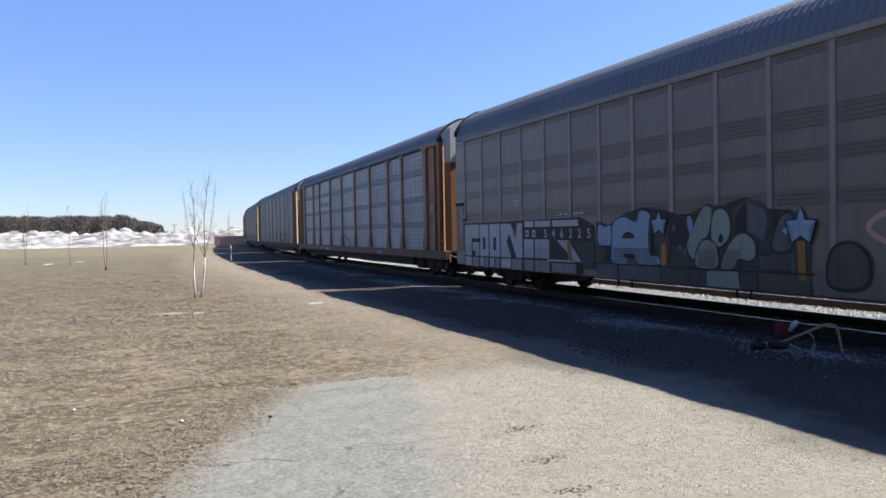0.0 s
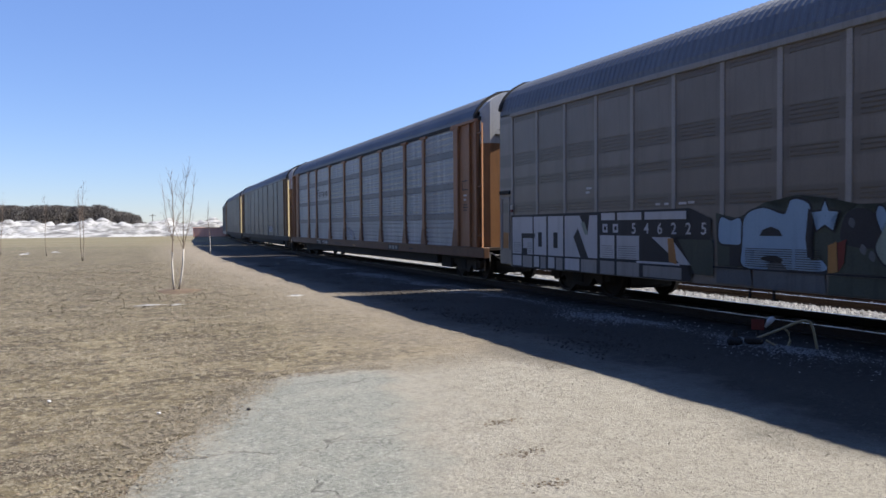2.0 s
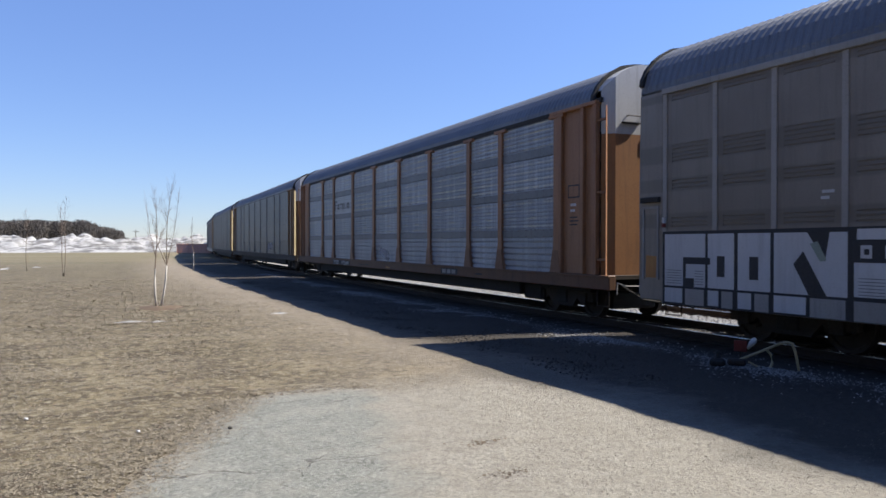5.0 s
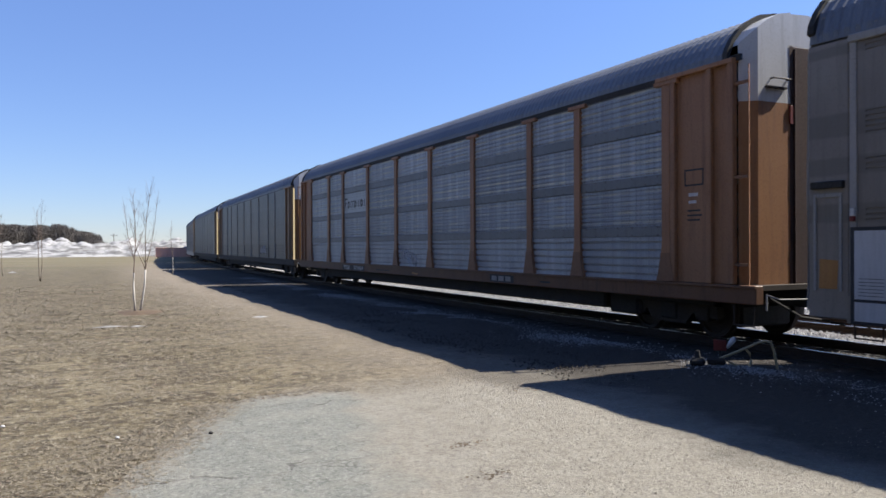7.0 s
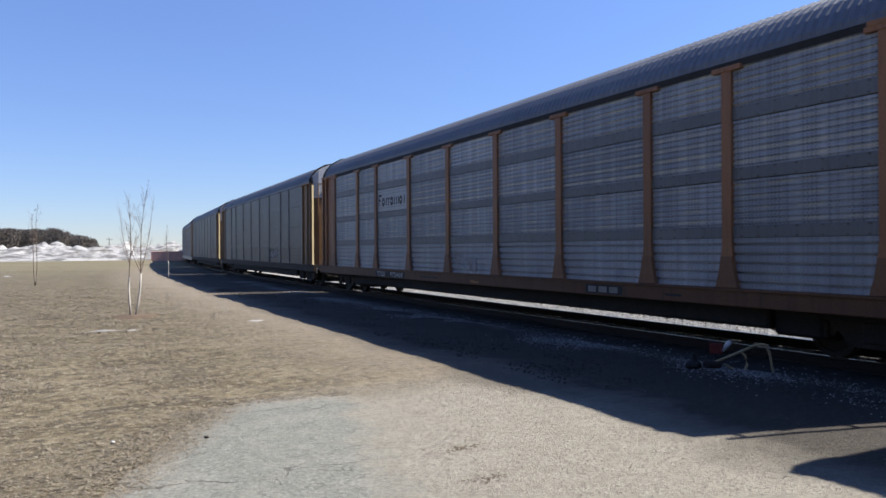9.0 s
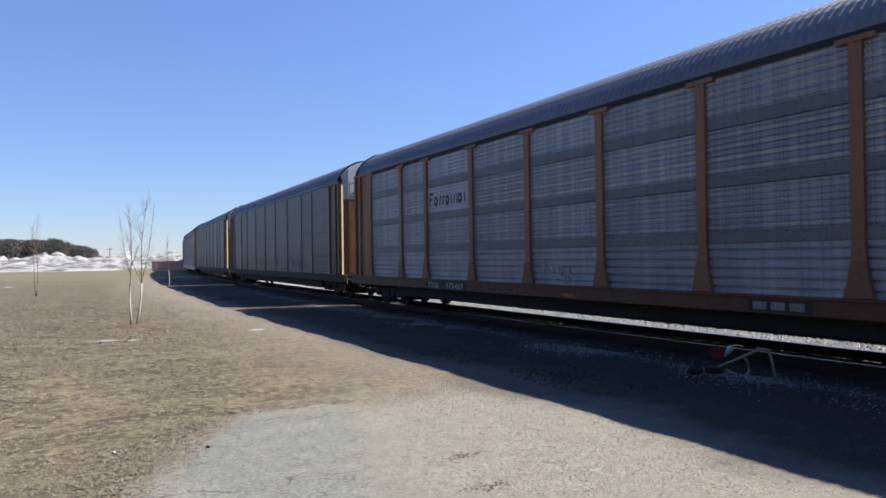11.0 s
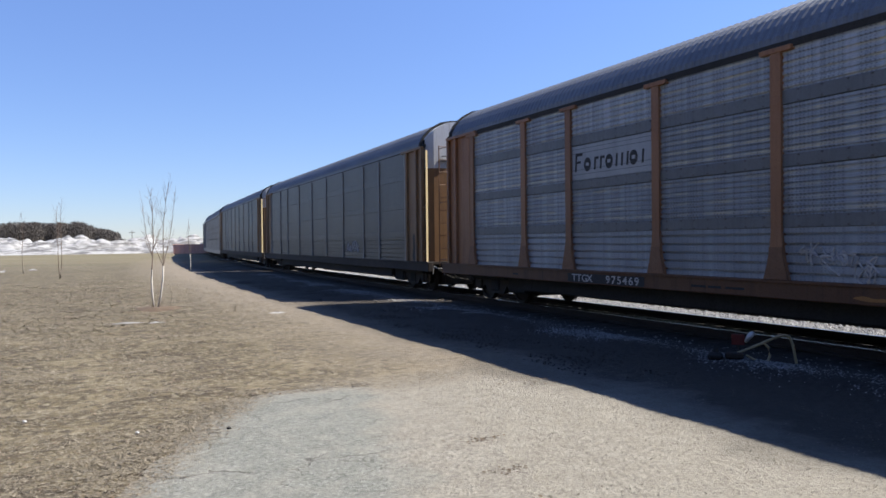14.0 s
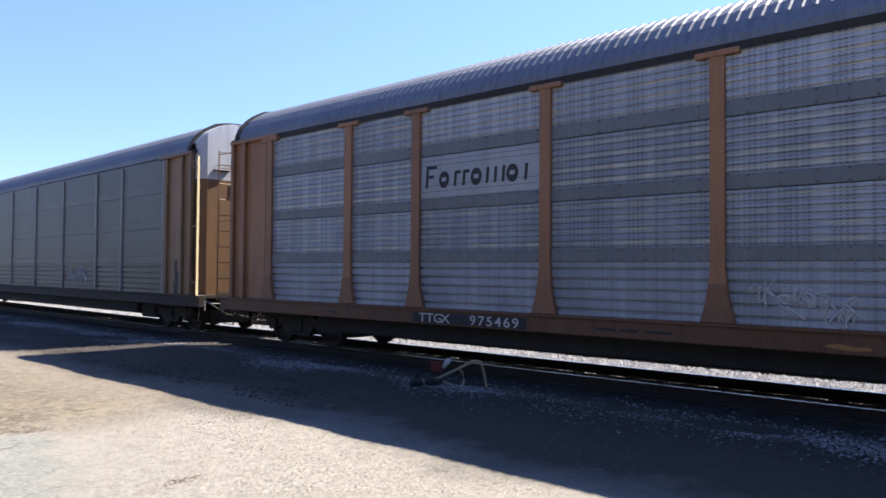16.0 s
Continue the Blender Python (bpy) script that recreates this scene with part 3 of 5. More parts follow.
def panel_mesh(width, z0, z1, ribs, flat_slots=False, depth=0.045, tall=0.021, inset=0.0):
    """Pressed steel side sheet: rolled ribs, or a flat sheet with narrow slots; its outer face looks to -x."""
    prof = []
    h = z1 - z0
    if flat_slots:
        prof.append((0.0, z0))
        for s in ribs:
            for dz, dx in ((-tall, 0), (-tall * 0.7, depth), (tall * 0.7, depth), (tall, 0)):
                prof.append((dx, s + dz))
        prof.append((0.0, z1))
    else:
        step = h / ribs
        for i in range(ribs):
            z = z0 + i * step
            prof += [(0.022, z), (0.022, z + step * 0.30), (0.0, z + step * 0.42), (0.0, z + step * 0.88)]
        prof.append((0.022, z1))
    verts, faces = [], []
    if inset:
        for y0, y1 in ((-width / 2, -width / 2 + inset), (width / 2 - inset, width / 2)):
            k = len(verts)
            verts += [(0.0, y0, z0), (0.0, y1, z0), (0.0, y1, z1), (0.0, y0, z1)]
            faces.append((k, k + 1, k + 2, k + 3))
    first = len(verts)
    for y in (-width / 2 + inset, width / 2 - inset):
        verts += [(x, y, z) for x, z in prof]
        verts += [(0.05, y, z1), (0.05, y, z0)]
    n = len(prof) + 2
    for i in range(n):
        faces.append(tuple(first + q for q in (i, n + i, n + (i + 1) % n, (i + 1) % n)))
    me = bpy.data.meshes.new("side_panel")
    me.from_pydata(verts, [], faces)
    return me


MESH = {}


def cached(key, make, mat):
    if key not in MESH:
        me = make()
        me.materials.append(M[mat])
        MESH[key] = me
    return MESH[key]


def bm_mesh(name, fill):
    bm = bmesh.new()
    fill(bm)
    bmesh.ops.recalc_face_normals(bm, faces=bm.faces[:])
    me = bpy.data.meshes.new(name)
    bm.to_mesh(me)
    bm.free()
    return me


def post_mesh(width, flare, z0, z1, depth, cap):
    """Side post: flares out to a gusset at its foot, with a cap plate under the roof."""
    def fill(bm):
        h = width / 2
        outline = [(-h - flare, z0), (h + flare, z0), (h + flare * 0.86, z0 + 0.06), (h + flare * 0.52, z0 + 0.22), (h + flare * 0.22, z0 + 0.42), (h, z0 + 0.72), (h, z1), (-h, z1), (-h, z0 + 0.72), (-h - flare * 0.22, z0 + 0.42), (-h - flare * 0.52, z0 + 0.22), (-h - flare * 0.86, z0 + 0.06)]
        if not flare:
            outline = [(-h, z0), (h, z0), (h, z1), (-h, z1)]
        a = [bm.verts.new((-depth, y, z)) for y, z in outline]
        b = [bm.verts.new((0.06, y, z)) for y, z in outline]
        n = len(outline)
        for i in range(n):
            bm.faces.new((a[i], a[(i + 1) % n], b[(i + 1) % n], b[i]))
        bm.faces.new(a)
        bm.faces.new(b[::-1])
        if cap:
            box(bm, -depth - 0.015, 0.05, -h - 0.20, h + 0.20, z1 - 0.05, z1 + 0.03, 0.006)
    return bm_mesh("post", fill)


def gusset_mesh(width, flare, z0, depth):
    """Plate welded over the foot of a side post."""
    def fill(bm):
        h = width / 2 - 0.004
        half = [(h + flare, z0), (h + flare * 0.86, z0 + 0.06), (h + flare * 0.52, z0 + 0.22), (h + flare * 0.22, z0 + 0.42), (h + flare * 0.17, z0 + 0.50)]
        outline = half + [(-y, z) for y, z in half[::-1]]
        a = [bm.verts.new((-depth - 0.018, y * 0.99, z)) for y, z in outline]
        b = [bm.verts.new((-depth + 0.004, y, z)) for y, z in outline]
        n = len(outline)
        for i in range(n):
            bm.faces.new((a[i], a[(i + 1) % n], b[(i + 1) % n], b[i]))
        bm.faces.new(a)
        bm.faces.new(b[::-1])
    return bm_mesh("gusset", fill)


def wheelset_mesh():
    def fill(bm):
        for side in (-0.755, 0.755):
            s = 1 if side > 0 else -1
            prof = [(0.0, -0.07), (0.17, -0.07), (0.19, -0.02), (0.34, -0.01), (0.36, -0.05), (0.425, -0.05), (0.42, 0.05), (0.45, 0.055), (0.45, 0.075), (0.36, 0.075), (0.33, 0.03), (0.18, 0.05), (0.0, 0.05)]
            rings = []
            for i in range(24):
                a = 2 * math.pi * i / 24
                rings.append([bm.verts.new((side - s * o, r * math.cos(a), r * math.sin(a))) for r, o in prof[1:-1]])
            for i in range(24):
                r0, r1 = rings[i], rings[(i + 1) % 24]
                for j in range(len(r0) - 1):
                    bm.faces.new((r0[j], r0[j + 1], r1[j + 1], r1[j]))
            bm.faces.new([r[0] for r in rings])
            bm.faces.new([r[-1] for r in rings][::-1])
        tube(bm, [(-1.05, 0, 0), (1.05, 0, 0)], 0.075, 10)
    return bm_mesh("wheelset", fill)


def side_frame_mesh():
    def fill(bm):
        outline = [(-1.2, 0.36), (-1.2, 0.56), (-0.95, 0.62), (-0.45, 0.72), (0.45, 0.72), (0.95, 0.62), (1.2, 0.56), (1.2, 0.36), (0.68, 0.36), (0.62, 0.44), (0.42, 0.22), (-0.42, 0.22), (-0.62, 0.44), (-0.68, 0.36)]
        a = [bm.verts.new((-0.07, y, z)) for y, z in outline]
        b = [bm.verts.new((0.07, y, z)) for y, z in outline]
        n = len(outline)
        for i in range(n):
            bm.faces.new((a[i], a[(i + 1) % n], b[(i + 1) % n], b[i]))
        bm.faces.new(a)
        bm.faces.new(b[::-1])
        for y in (-AXLE, AXLE):
            box(bm, -0.11, 0.11, y - 0.13, y + 0.13, 0.30, 0.56, 0.02)
    return bm_mesh("side_frame", fill)


def roof_height(x):
    """Height of the roof sheet above a point across the car."""
    for (x0, z0), (x1, z1) in zip(ROOF, ROOF[1:]):
        if x0 <= x <= x1:
            return z0 + (z1 - z0) * (x - x0) / max(x1 - x0, 1e-6)
    return ROOF[0][1]


def end_door_mesh(z0, z1, bulge, corner=1.2):
    """Folded end doors, flat between two bent corners, for the end that looks to -y; z1 None: up to the roof line, closed by a cap sheet."""
    def fill(bm):
        side = [(-1.42, 0.0), (-1.38, -bulge * 0.22), (-corner, -bulge), (-1.0, -bulge), (-0.72, -bulge), (-0.47, -bulge), (-0.46, -bulge + 0.07), (0.0, -bulge + 0.07)]
        cols = side + [(-x, y) for x, y in side[-2::-1]]
        if z1 is None:
            tops = [roof_height(x) - 0.025 for x, y in cols]
        else:
            tops = [z1] * len(cols)
        lo = [bm.verts.new((x, y, z0)) for x, y in cols]
        hi = [bm.verts.new((x, y, z)) for (x, y), z in zip(cols, tops)]
        back = [bm.verts.new((x, max(y, 0.0) + 0.3, z)) for (x, y), z in zip(cols, tops)]
        for i in range(len(cols) - 1):
            bm.faces.new((lo[i], lo[i + 1], hi[i + 1], hi[i]))
            bm.faces.new((hi[i], hi[i + 1], back[i + 1], back[i]))
    return bm_mesh("end_door", fill)


def end_seam_mesh(z0, z1, bulge):
    """Dark channel between the door leaves: a ragged rubber seal and two lock bars."""
    def fill(bm):
        box(bm, -0.45, 0.45, -bulge + 0.01, -bulge + 0.05, z0, z1, 0.01)
        for x in (-0.38, 0.38):
            tube(bm, [(x, -bulge - 0.008, z0 - 0.05), (x, -bulge - 0.008, z1 - 0.05)], 0.018, 8)
        for s in (-1, 1):
            left = []
            for i in range(40):
                z = z0 + (z1 - z0) * i / 39
                left.append((s * (0.49 + 0.045 * noise.noise((z * 2.6, s, 3.0)) + 0.02 * noise.noise((z * 9.0, s, 8.0))), z))
            for (xa, za), (xb, zb) in zip(left, left[1:]):
                quad = [(xa, -bulge - 0.006, za), (s * 0.42, -bulge - 0.006, za), (s * 0.42, -bulge - 0.006, zb), (xb, -bulge - 0.006, zb)]
                bm.faces.new([bm.verts.new(v) for v in quad])
        bmesh.ops.remove_doubles(bm, verts=bm.verts[:], dist=0.0005)
    return bm_mesh("door_seam", fill)


def roof_band_mesh():
    """Raised dark angle round the last sheet of the roof."""
    def fill(bm):
        rows = []
        for y, lift in ((-0.05, -0.02), (-0.05, 0.05), (0.05, 0.05), (0.05, -0.02)):
            row = []
            for x, z in ROOF:
                d = Vector((x, 0, (z - 4.2) * 1.3)).normalized()
                row.append(bm.verts.new((x + d.x * lift, y, z + d.z * lift)))
            rows.append(row)
        for r0, r1 in zip(rows, rows[1:] + rows[:1]):
            for i in range(len(ROOF) - 1):
                bm.faces.new((r0[i], r0[i + 1], r1[i + 1], r1[i]))
        bm.faces.new([r[0] for r in rows])
        bm.faces.new([r[-1] for r in rows])
    return bm_mesh("roof_end_band", fill)


BAYS_WIDE = (-11.55, -8.85, -6.95, -4.1, -1.35, 1.35, 4.1, 6.95, 8.85, 11.55)
BAYS_NARROW = tuple(round(-13.442 + 1.222 * i, 3) for i in range(23))


def build_running_gear(car, mat_sill, z_sill0, z_sill1, low_frame):
    for s in (-1, 1):
        bm = bmesh.new()
        x0, x1 = sorted((s * (1.53 if low_frame else 1.502), s * 1.36))
        box(bm, x0, x1, -13.55, 13.55, z_sill0, z_sill1, 0.015 if low_frame else 0.006)
        if low_frame:
            x0, x1 = sorted((s * 1.56, s * 1.40))
            box(bm, x0, x1, -13.55, 13.55, z_sill1 - 0.05, z_sill1 - 0.004, 0.006)
        part("side_sill", bm, mat_sill, car)
    bm = bmesh.new()
    box(bm, -1.36, 1.36, -13.5, 13.5, 0.92, 1.0)
    part("deck", bm, "steel", car)
    if low_frame:
        bm = bmesh.new()
        box(bm, -1.25, 1.25, -9.4, 9.4, 0.37, 0.72, 0.04)
        part("underframe", bm, "black", car)
        for e in (-1, 1):
            bm = bmesh.new()
            box(bm, -1.15, 1.15, *sorted((e * 9.41, e * 10.3)), 0.28, 0.70, 0.05)
            part("drop_end", bm, "black", car)
            bm = bmesh.new()
            box(bm, -1.22, -1.08, *sorted((e * 10.31, e * 12.3)), 0.60, 0.76, 0.03)
            part("brake_beam", bm, "black", car)
    bm = bmesh.new()
    box(bm, -0.35, 0.35, -13.6, 13.6, 0.62, 0.92, 0.02)
    for y in range(-9, 10, 3):
        box(bm, -1.36, 1.36, y - 0.08, y + 0.08, 0.74, 0.92)
    part("centre_sill", bm, "black", car)
    for e in (-1, 1):
        bm = bmesh.new()
        box(bm, -0.11, 0.11, *sorted((e * 13.6, e * 14.0)), 0.72, 0.92, 0.03)
        box(bm, -0.17, 0.17, *sorted((e * 13.9, e * 14.14)), 0.66, 0.98, 0.05)
        part("coupler", bm, "steel", car)
        bm = bmesh.new()
        tube(bm, [(0.42, e * 13.6, 0.72), (0.40, e * 13.8, 0.45), (0.25, e * 14.05, 0.36)], 0.025)
        part("air_hose", bm, "black", car)
        bm = bmesh.new()
        tube(bm, [(-1.38, e * 13.62, 0.86), (-1.30, e * 13.78, 0.80), (-0.45, e * 13.82, 0.78), (-0.22, e * 13.86, 0.86)], 0.014, 6)
        tube(bm, [(-1.38, e * 13.62, 0.86), (-1.40, e * 13.64, 0.62)], 0.014, 6)
        part("uncoupling_lever", bm, "post_pale", car)
        for s in (-1, 1):
            bm = bmesh.new()
            tube(bm, [(s * 1.46, e * 13.46, 0.72), (s * 1.47, e * 13.45, 0.36), (s * 1.47, e * 13.05, 0.36), (s * 1.46, e * 13.04, 0.72)], 0.016, 6)
            part("stirrup_step", bm, "steel", car)
        truck = new("truck")
        truck.parent = car
        truck.location = (0, e * BOGIE, 0)
        for s in (-1, 1):
            ob = shared("side_frame", cached("frame", side_frame_mesh, "steel"), truck, (s * 1.0, 0, 0))
        shared("bolster", cached("bolster", lambda: bm_mesh("bolster", lambda bm: (box(bm, -0.62, 0.62, -1.3, 1.3, 0.20, 0.60, 0.05), box(bm, -1.0, 1.0, -0.2, 0.2, 0.42, 0.62, 0.03), box(bm, -1.1, -0.9, -0.22, 0.22, 0.28, 0.60, 0.03), box(bm, 0.9, 1.1, -0.22, 0.22, 0.28, 0.60, 0.03))), "black"), truck)
        for y in (-AXLE, AXLE):
            w = shared("wheelset", cached("wheelset", wheelset_mesh, "steel"), truck, (0, y, 0.425))
            WHEELS.append((w, y))


def ladder(parent, x, y, z0, z1, mat, along="y"):
    bm = bmesh.new()
    for d in (-0.2, 0.2):
        p = (x, y + d) if along == "y" else (x + d, y)
        tube(bm, [(*p, z0), (*p, z1)], 0.018, 6)
    z = z0 + 0.15
    while z < z1:
        a, b = ((x, y - 0.2, z), (x, y + 0.2, z)) if along == "y" else ((x - 0.2, y, z), (x + 0.2, y, z))
        tube(bm, [a, b], 0.012, 6)
        z += 0.38
    part("ladder", bm, mat, parent)


def build_autorack(style, label):
    """style: 'orange' (orange frame, silver sheets), 'sooty' (grey sheets, orange ends), 'plain' (dusty brown, many pale posts)."""
    car = new("autorack_car")
    tagged(car, label, "railway car", "cars of the train")
    plain = style == "plain"
    z0, z1 = (0.95, 4.46) if plain else (1.0, 4.60)
    build_running_gear(car, "orange_sill" if style == "orange" else ("panel_brown" if plain else "steel"), 0.56 if plain else 0.70, z0, not plain)
    roof = shared("roof", cached(("roof", plain), lambda: roof_mesh(0.13 if plain else 0.0, 14.12 if plain else 12.95), "roof"), car)
    for s in (-1, 1):
        flip = 0 if s < 0 else math.pi
        bays = BAYS_NARROW if plain else BAYS_WIDE
        sheet = {"orange": "panel_silver", "sooty": "panel_dark", "plain": "panel_brown"}[style]
        for a, b in zip(bays, bays[1:]):
            w = round(b - a, 3) - 0.004
            if plain:
                slots = [z + 0.07 * i for z, m in ((1.98, 3), (2.66, 3), (3.16, 5), (4.26, 3)) for i in range(m)]
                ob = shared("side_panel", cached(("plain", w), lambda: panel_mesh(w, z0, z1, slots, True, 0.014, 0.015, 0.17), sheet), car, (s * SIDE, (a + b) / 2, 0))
                ob.rotation_euler.z = flip
                continue
            tiers = ((z0, 1.80, 5), (2.0, 2.73, 8), (2.93, 3.69, 8), (3.91, z1, 7))
            for ta, tb, ribs in tiers:
                if ta == z0:
                    make = lambda: panel_mesh(w, ta, tb, [ta + 0.10 + 0.15 * i for i in range(5)], True)
                else:
                    make = lambda: panel_mesh(w, ta, tb, ribs) if style == "orange" else panel_mesh(w, ta, tb, [], True)
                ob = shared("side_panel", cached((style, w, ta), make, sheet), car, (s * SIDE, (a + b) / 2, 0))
                ob.rotation_euler.z = flip
        if plain:
            wide, flare, depth, pm, cap = 0.10, 0, 0.02, "post_brown", False
        elif style == "orange":
            wide, flare, depth, pm, cap = 0.20, 0.14, 0.05, "orange", True
        else:
            wide, flare, depth, pm, cap = 0.09, 0, 0.04, "post_pale", False
        pz = z1 - (0.0 if plain else 0.05)
        for y in bays:
            ob = shared("post", cached(("post", style), lambda: post_mesh(wide, flare, z0 + 0.003, pz, depth, cap), pm), car, (s * SIDE, y, 0))
            ob.rotation_euler.z = flip
            if flare:
                shared("gusset", cached("gusset", lambda: gusset_mesh(wide, flare, z0 + 0.005, depth), "orange_foot"), ob)
        if not plain:
            for ta, tb in ((1.80, 2.0), (2.73, 2.93), (3.69, 3.91)):
                bm = bmesh.new()
                x0, x1 = sorted((s * (SIDE - 0.05), s * (SIDE + 0.012)))
                box(bm, x0, x1, -11.5, 11.5, ta + 0.002, tb - 0.002, 0.008)
                part("deck_band", bm, "band_silver" if style == "orange" else "panel_dark", car)
                if style == "orange" and s < 0:
                    bm = bmesh.new()
                    for i in range(62):
                        y = -11.3 + 0.37 * i + 0.05 * math.sin(i * 5.0)
                        for z in (ta + 0.03, tb - 0.03):
                            box(bm, -SIDE - 0.022, -SIDE - 0.008, y - 0.016, y + 0.016, z - 0.012, z + 0.012)
                    tagged(part("bolt_row", bm, "panel_dark", car), kind="stuff")
            # solid end bays with corner posts
            for e in (-1, 1):
                em = "orange" if style == "orange" else "tan_end"
                bm = bmesh.new()
                x0, x1 = sorted((s * (SIDE - 0.10), s * (SIDE - 0.02)))
                box(bm, x0, x1, *sorted((e * 11.66, e * 13.02)), z0, z1 - 0.01, 0.01)
                part("end_panel", bm, em, car)
                for y in (11.72, 12.58, 13.05):
                    bm = bmesh.new()
                    x0, x1 = sorted((s * (SIDE - 0.05), s * (SIDE + 0.06)))
                    box(bm, x0, x1, e * y - 0.06, e * y + 0.06, z0 + 0.004, z1 + 0.02, 0.012)
                    part("corner_post", bm, em, car)
                bm = bmesh.new()
                x0, x1 = sorted((s * (SIDE - 0.08), s * (SIDE + 0.075)))
                box(bm, x0, x1, *sorted((e * 11.3, e * 13.12)), z1 - 0.03, z1 + 0.05, 0.01)
                part("top_rail", bm, em, car)
        else:
            for e in (-1, 1):
                bm = bmesh.new()
                x0, x1 = sorted((s * (SIDE - 0.10), s * (SIDE - 0.01)))
                box(bm, x0, x1, *sorted((e * 13.52, e * 14.16)), 0.6, z1 + 0.03, 0.02)
                part("end_panel", bm, "panel_brown", car)
            bm = bmesh.new()
            x0, x1 = sorted((s * (SIDE - 0.06), s * (SIDE + 0.05)))
            box(bm, x0, x1, -13.5, 13.5, z1 - 0.06, z1 + 0.05, 0.012)
            part("top_rail", bm, "post_pale", car)
        # strip under the eaves: black paints the shadow gap, plain cars get panel brown
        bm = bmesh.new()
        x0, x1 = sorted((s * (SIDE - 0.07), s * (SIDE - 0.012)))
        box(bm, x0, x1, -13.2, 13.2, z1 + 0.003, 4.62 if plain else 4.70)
        if style == "orange":
            x0, x1 = sorted((s * (SIDE - 0.01), s * (SIDE + 0.006)))
            box(bm, x0, x1, -11.3, 11.3, z1 - 0.055, z1 + 0.06)
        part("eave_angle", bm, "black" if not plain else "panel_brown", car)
    for e in (-1, 1):
        turn = math.pi if e > 0 else 0.0
        if plain:
            ends = [shared("end_door", cached("door_plain", lambda: end_door_mesh(0.75, None, 0.10, 1.3), "panel_brown"), car, (0, e * 14.1, 0))]
        else:
            ends = [shared("end_door", cached(("door_lower", style), lambda: end_door_mesh(1.0, 3.95, 0.20), "yellow" if style == "orange" else "shade_yellow"), car, (0, e * 13.1, 0)),
                    shared("upper_end_door", cached("door_white", lambda: end_door_mesh(3.952, None, 0.20), "white"), car, (0, e * 13.1, 0)),
                    shared("door_seam", cached("seam", lambda: end_seam_mesh(1.0, 4.9, 0.20), "seal"), car, (0, e * 13.1, 0))]
        ends.append(shared("roof_end_band", cached("roof_band", roof_band_mesh, "black"), car, (0, e * (14.08 if plain else 12.93), 0)))
        for ob in ends:
            ob.rotation_euler.z = turn
        # grab irons and brake pipes
        if plain:
            bm = bmesh.new()
            for z in (1.15, 1.55):
                tube(bm, [(-1.32, e * 14.06, z), (-1.32, e * 14.24, z), (-0.85, e * 14.24, z), (-0.85, e * 14.06, z)], 0.012, 6)
            part("grab_iron", bm, "post_pale", car)
        bm = bmesh.new()
        tube(bm, [(-1.25, e * 13.58, 0.80), (-0.9, e * 13.86, 0.52), (-0.5, e * 13.95, 0.46), (-0.2, e * 14.08, 0.38)], 0.022, 6)
        tube(bm, [(0.9, e * 13.6, 0.78), (0.6, e * 13.9, 0.50), (0.3, e * 14.1, 0.44)], 0.022, 6)
        part("brake_pipe", bm, "black", car)
    # ladders on the ends nearest to the yard
    if not plain:
        ladder(car, -1.36, 13.62, 0.9, 4.5, "orange_foot" if style == "orange" else "tan_end", "x")
        bm = bmesh.new()
        for x in (-1.56, -1.16):
            for z in (1.1, 2.8, 4.4):
                tube(bm, [(x, 13.05, z), (x, 13.62, z)], 0.012, 6)
        part("ladder_bracket", bm, "orange_foot" if style == "orange" else "tan_end", car)
        # corner angle whose inner leg stands off the door and catches the sun
        wide_leg = 0.06 if style == "sooty" else 0.04
        bm = bmesh.new()
        box(bm, -wide_leg, wide_leg, -0.006, 0.006, 0.98, 4.5, 0.002, pose(-1.49, -13.385, 0, 0, 0, 37))
        part("corner_angle", bm, "tan_pipe" if style == "sooty" else "orange", car, "sunlit corner angle")
        for z in (1.3, 2.7, 4.2):
            bm = bmesh.new()
            box(bm, -1.52, -1.485, -13.385, -13.08, z, z + 0.05, 0.004)
            part("angle_bracket", bm, "orange_foot" if style == "orange" else "tan_end", car)
        bm = bmesh.new()
        box(bm, -1.05, -0.6, -13.36, -13.302, 4.17, 4.20)
        part("step_plate", bm, "steel", car)
        bm = bmesh.new()
        tube(bm, [(-0.92, -13.30, 4.33), (-0.92, -13.38, 4.33), (-0.55, -13.38, 4.33), (-0.55, -13.30, 4.33)], 0.014, 6)
        part("upper_grab_iron", bm, "steel", car)
        bm = bmesh.new()
        box(bm, -0.50, -0.43, -13.325, -13.29, 3.62, 3.92, 0.006)
        part("marker_plate", bm, "red", car)
    else:
        # recessed end doorway with a pale frame, and a corner pipe
        for e in (-1, 1):
            bm = bmesh.new()
            for a, b, c, d in ((13.62, 13.66, 0.99, 2.36), (14.02, 14.06, 0.99, 2.36), (13.66, 14.02, 2.31, 2.36)):
                box(bm, -1.512, -1.485, *sorted((e * a, e * b)), c, d, 0.003)
            part("doorway_frame", bm, "post_pale", car)
            bm = bmesh.new()
            tube(bm, [(-1.47, e * 14.17, 0.7), (-1.47, e * 14.17, 2.4), (-1.45, e * 14.16, 4.4)], 0.02, 6)
            part("corner_pipe", bm, "post_pale", car)
    return car


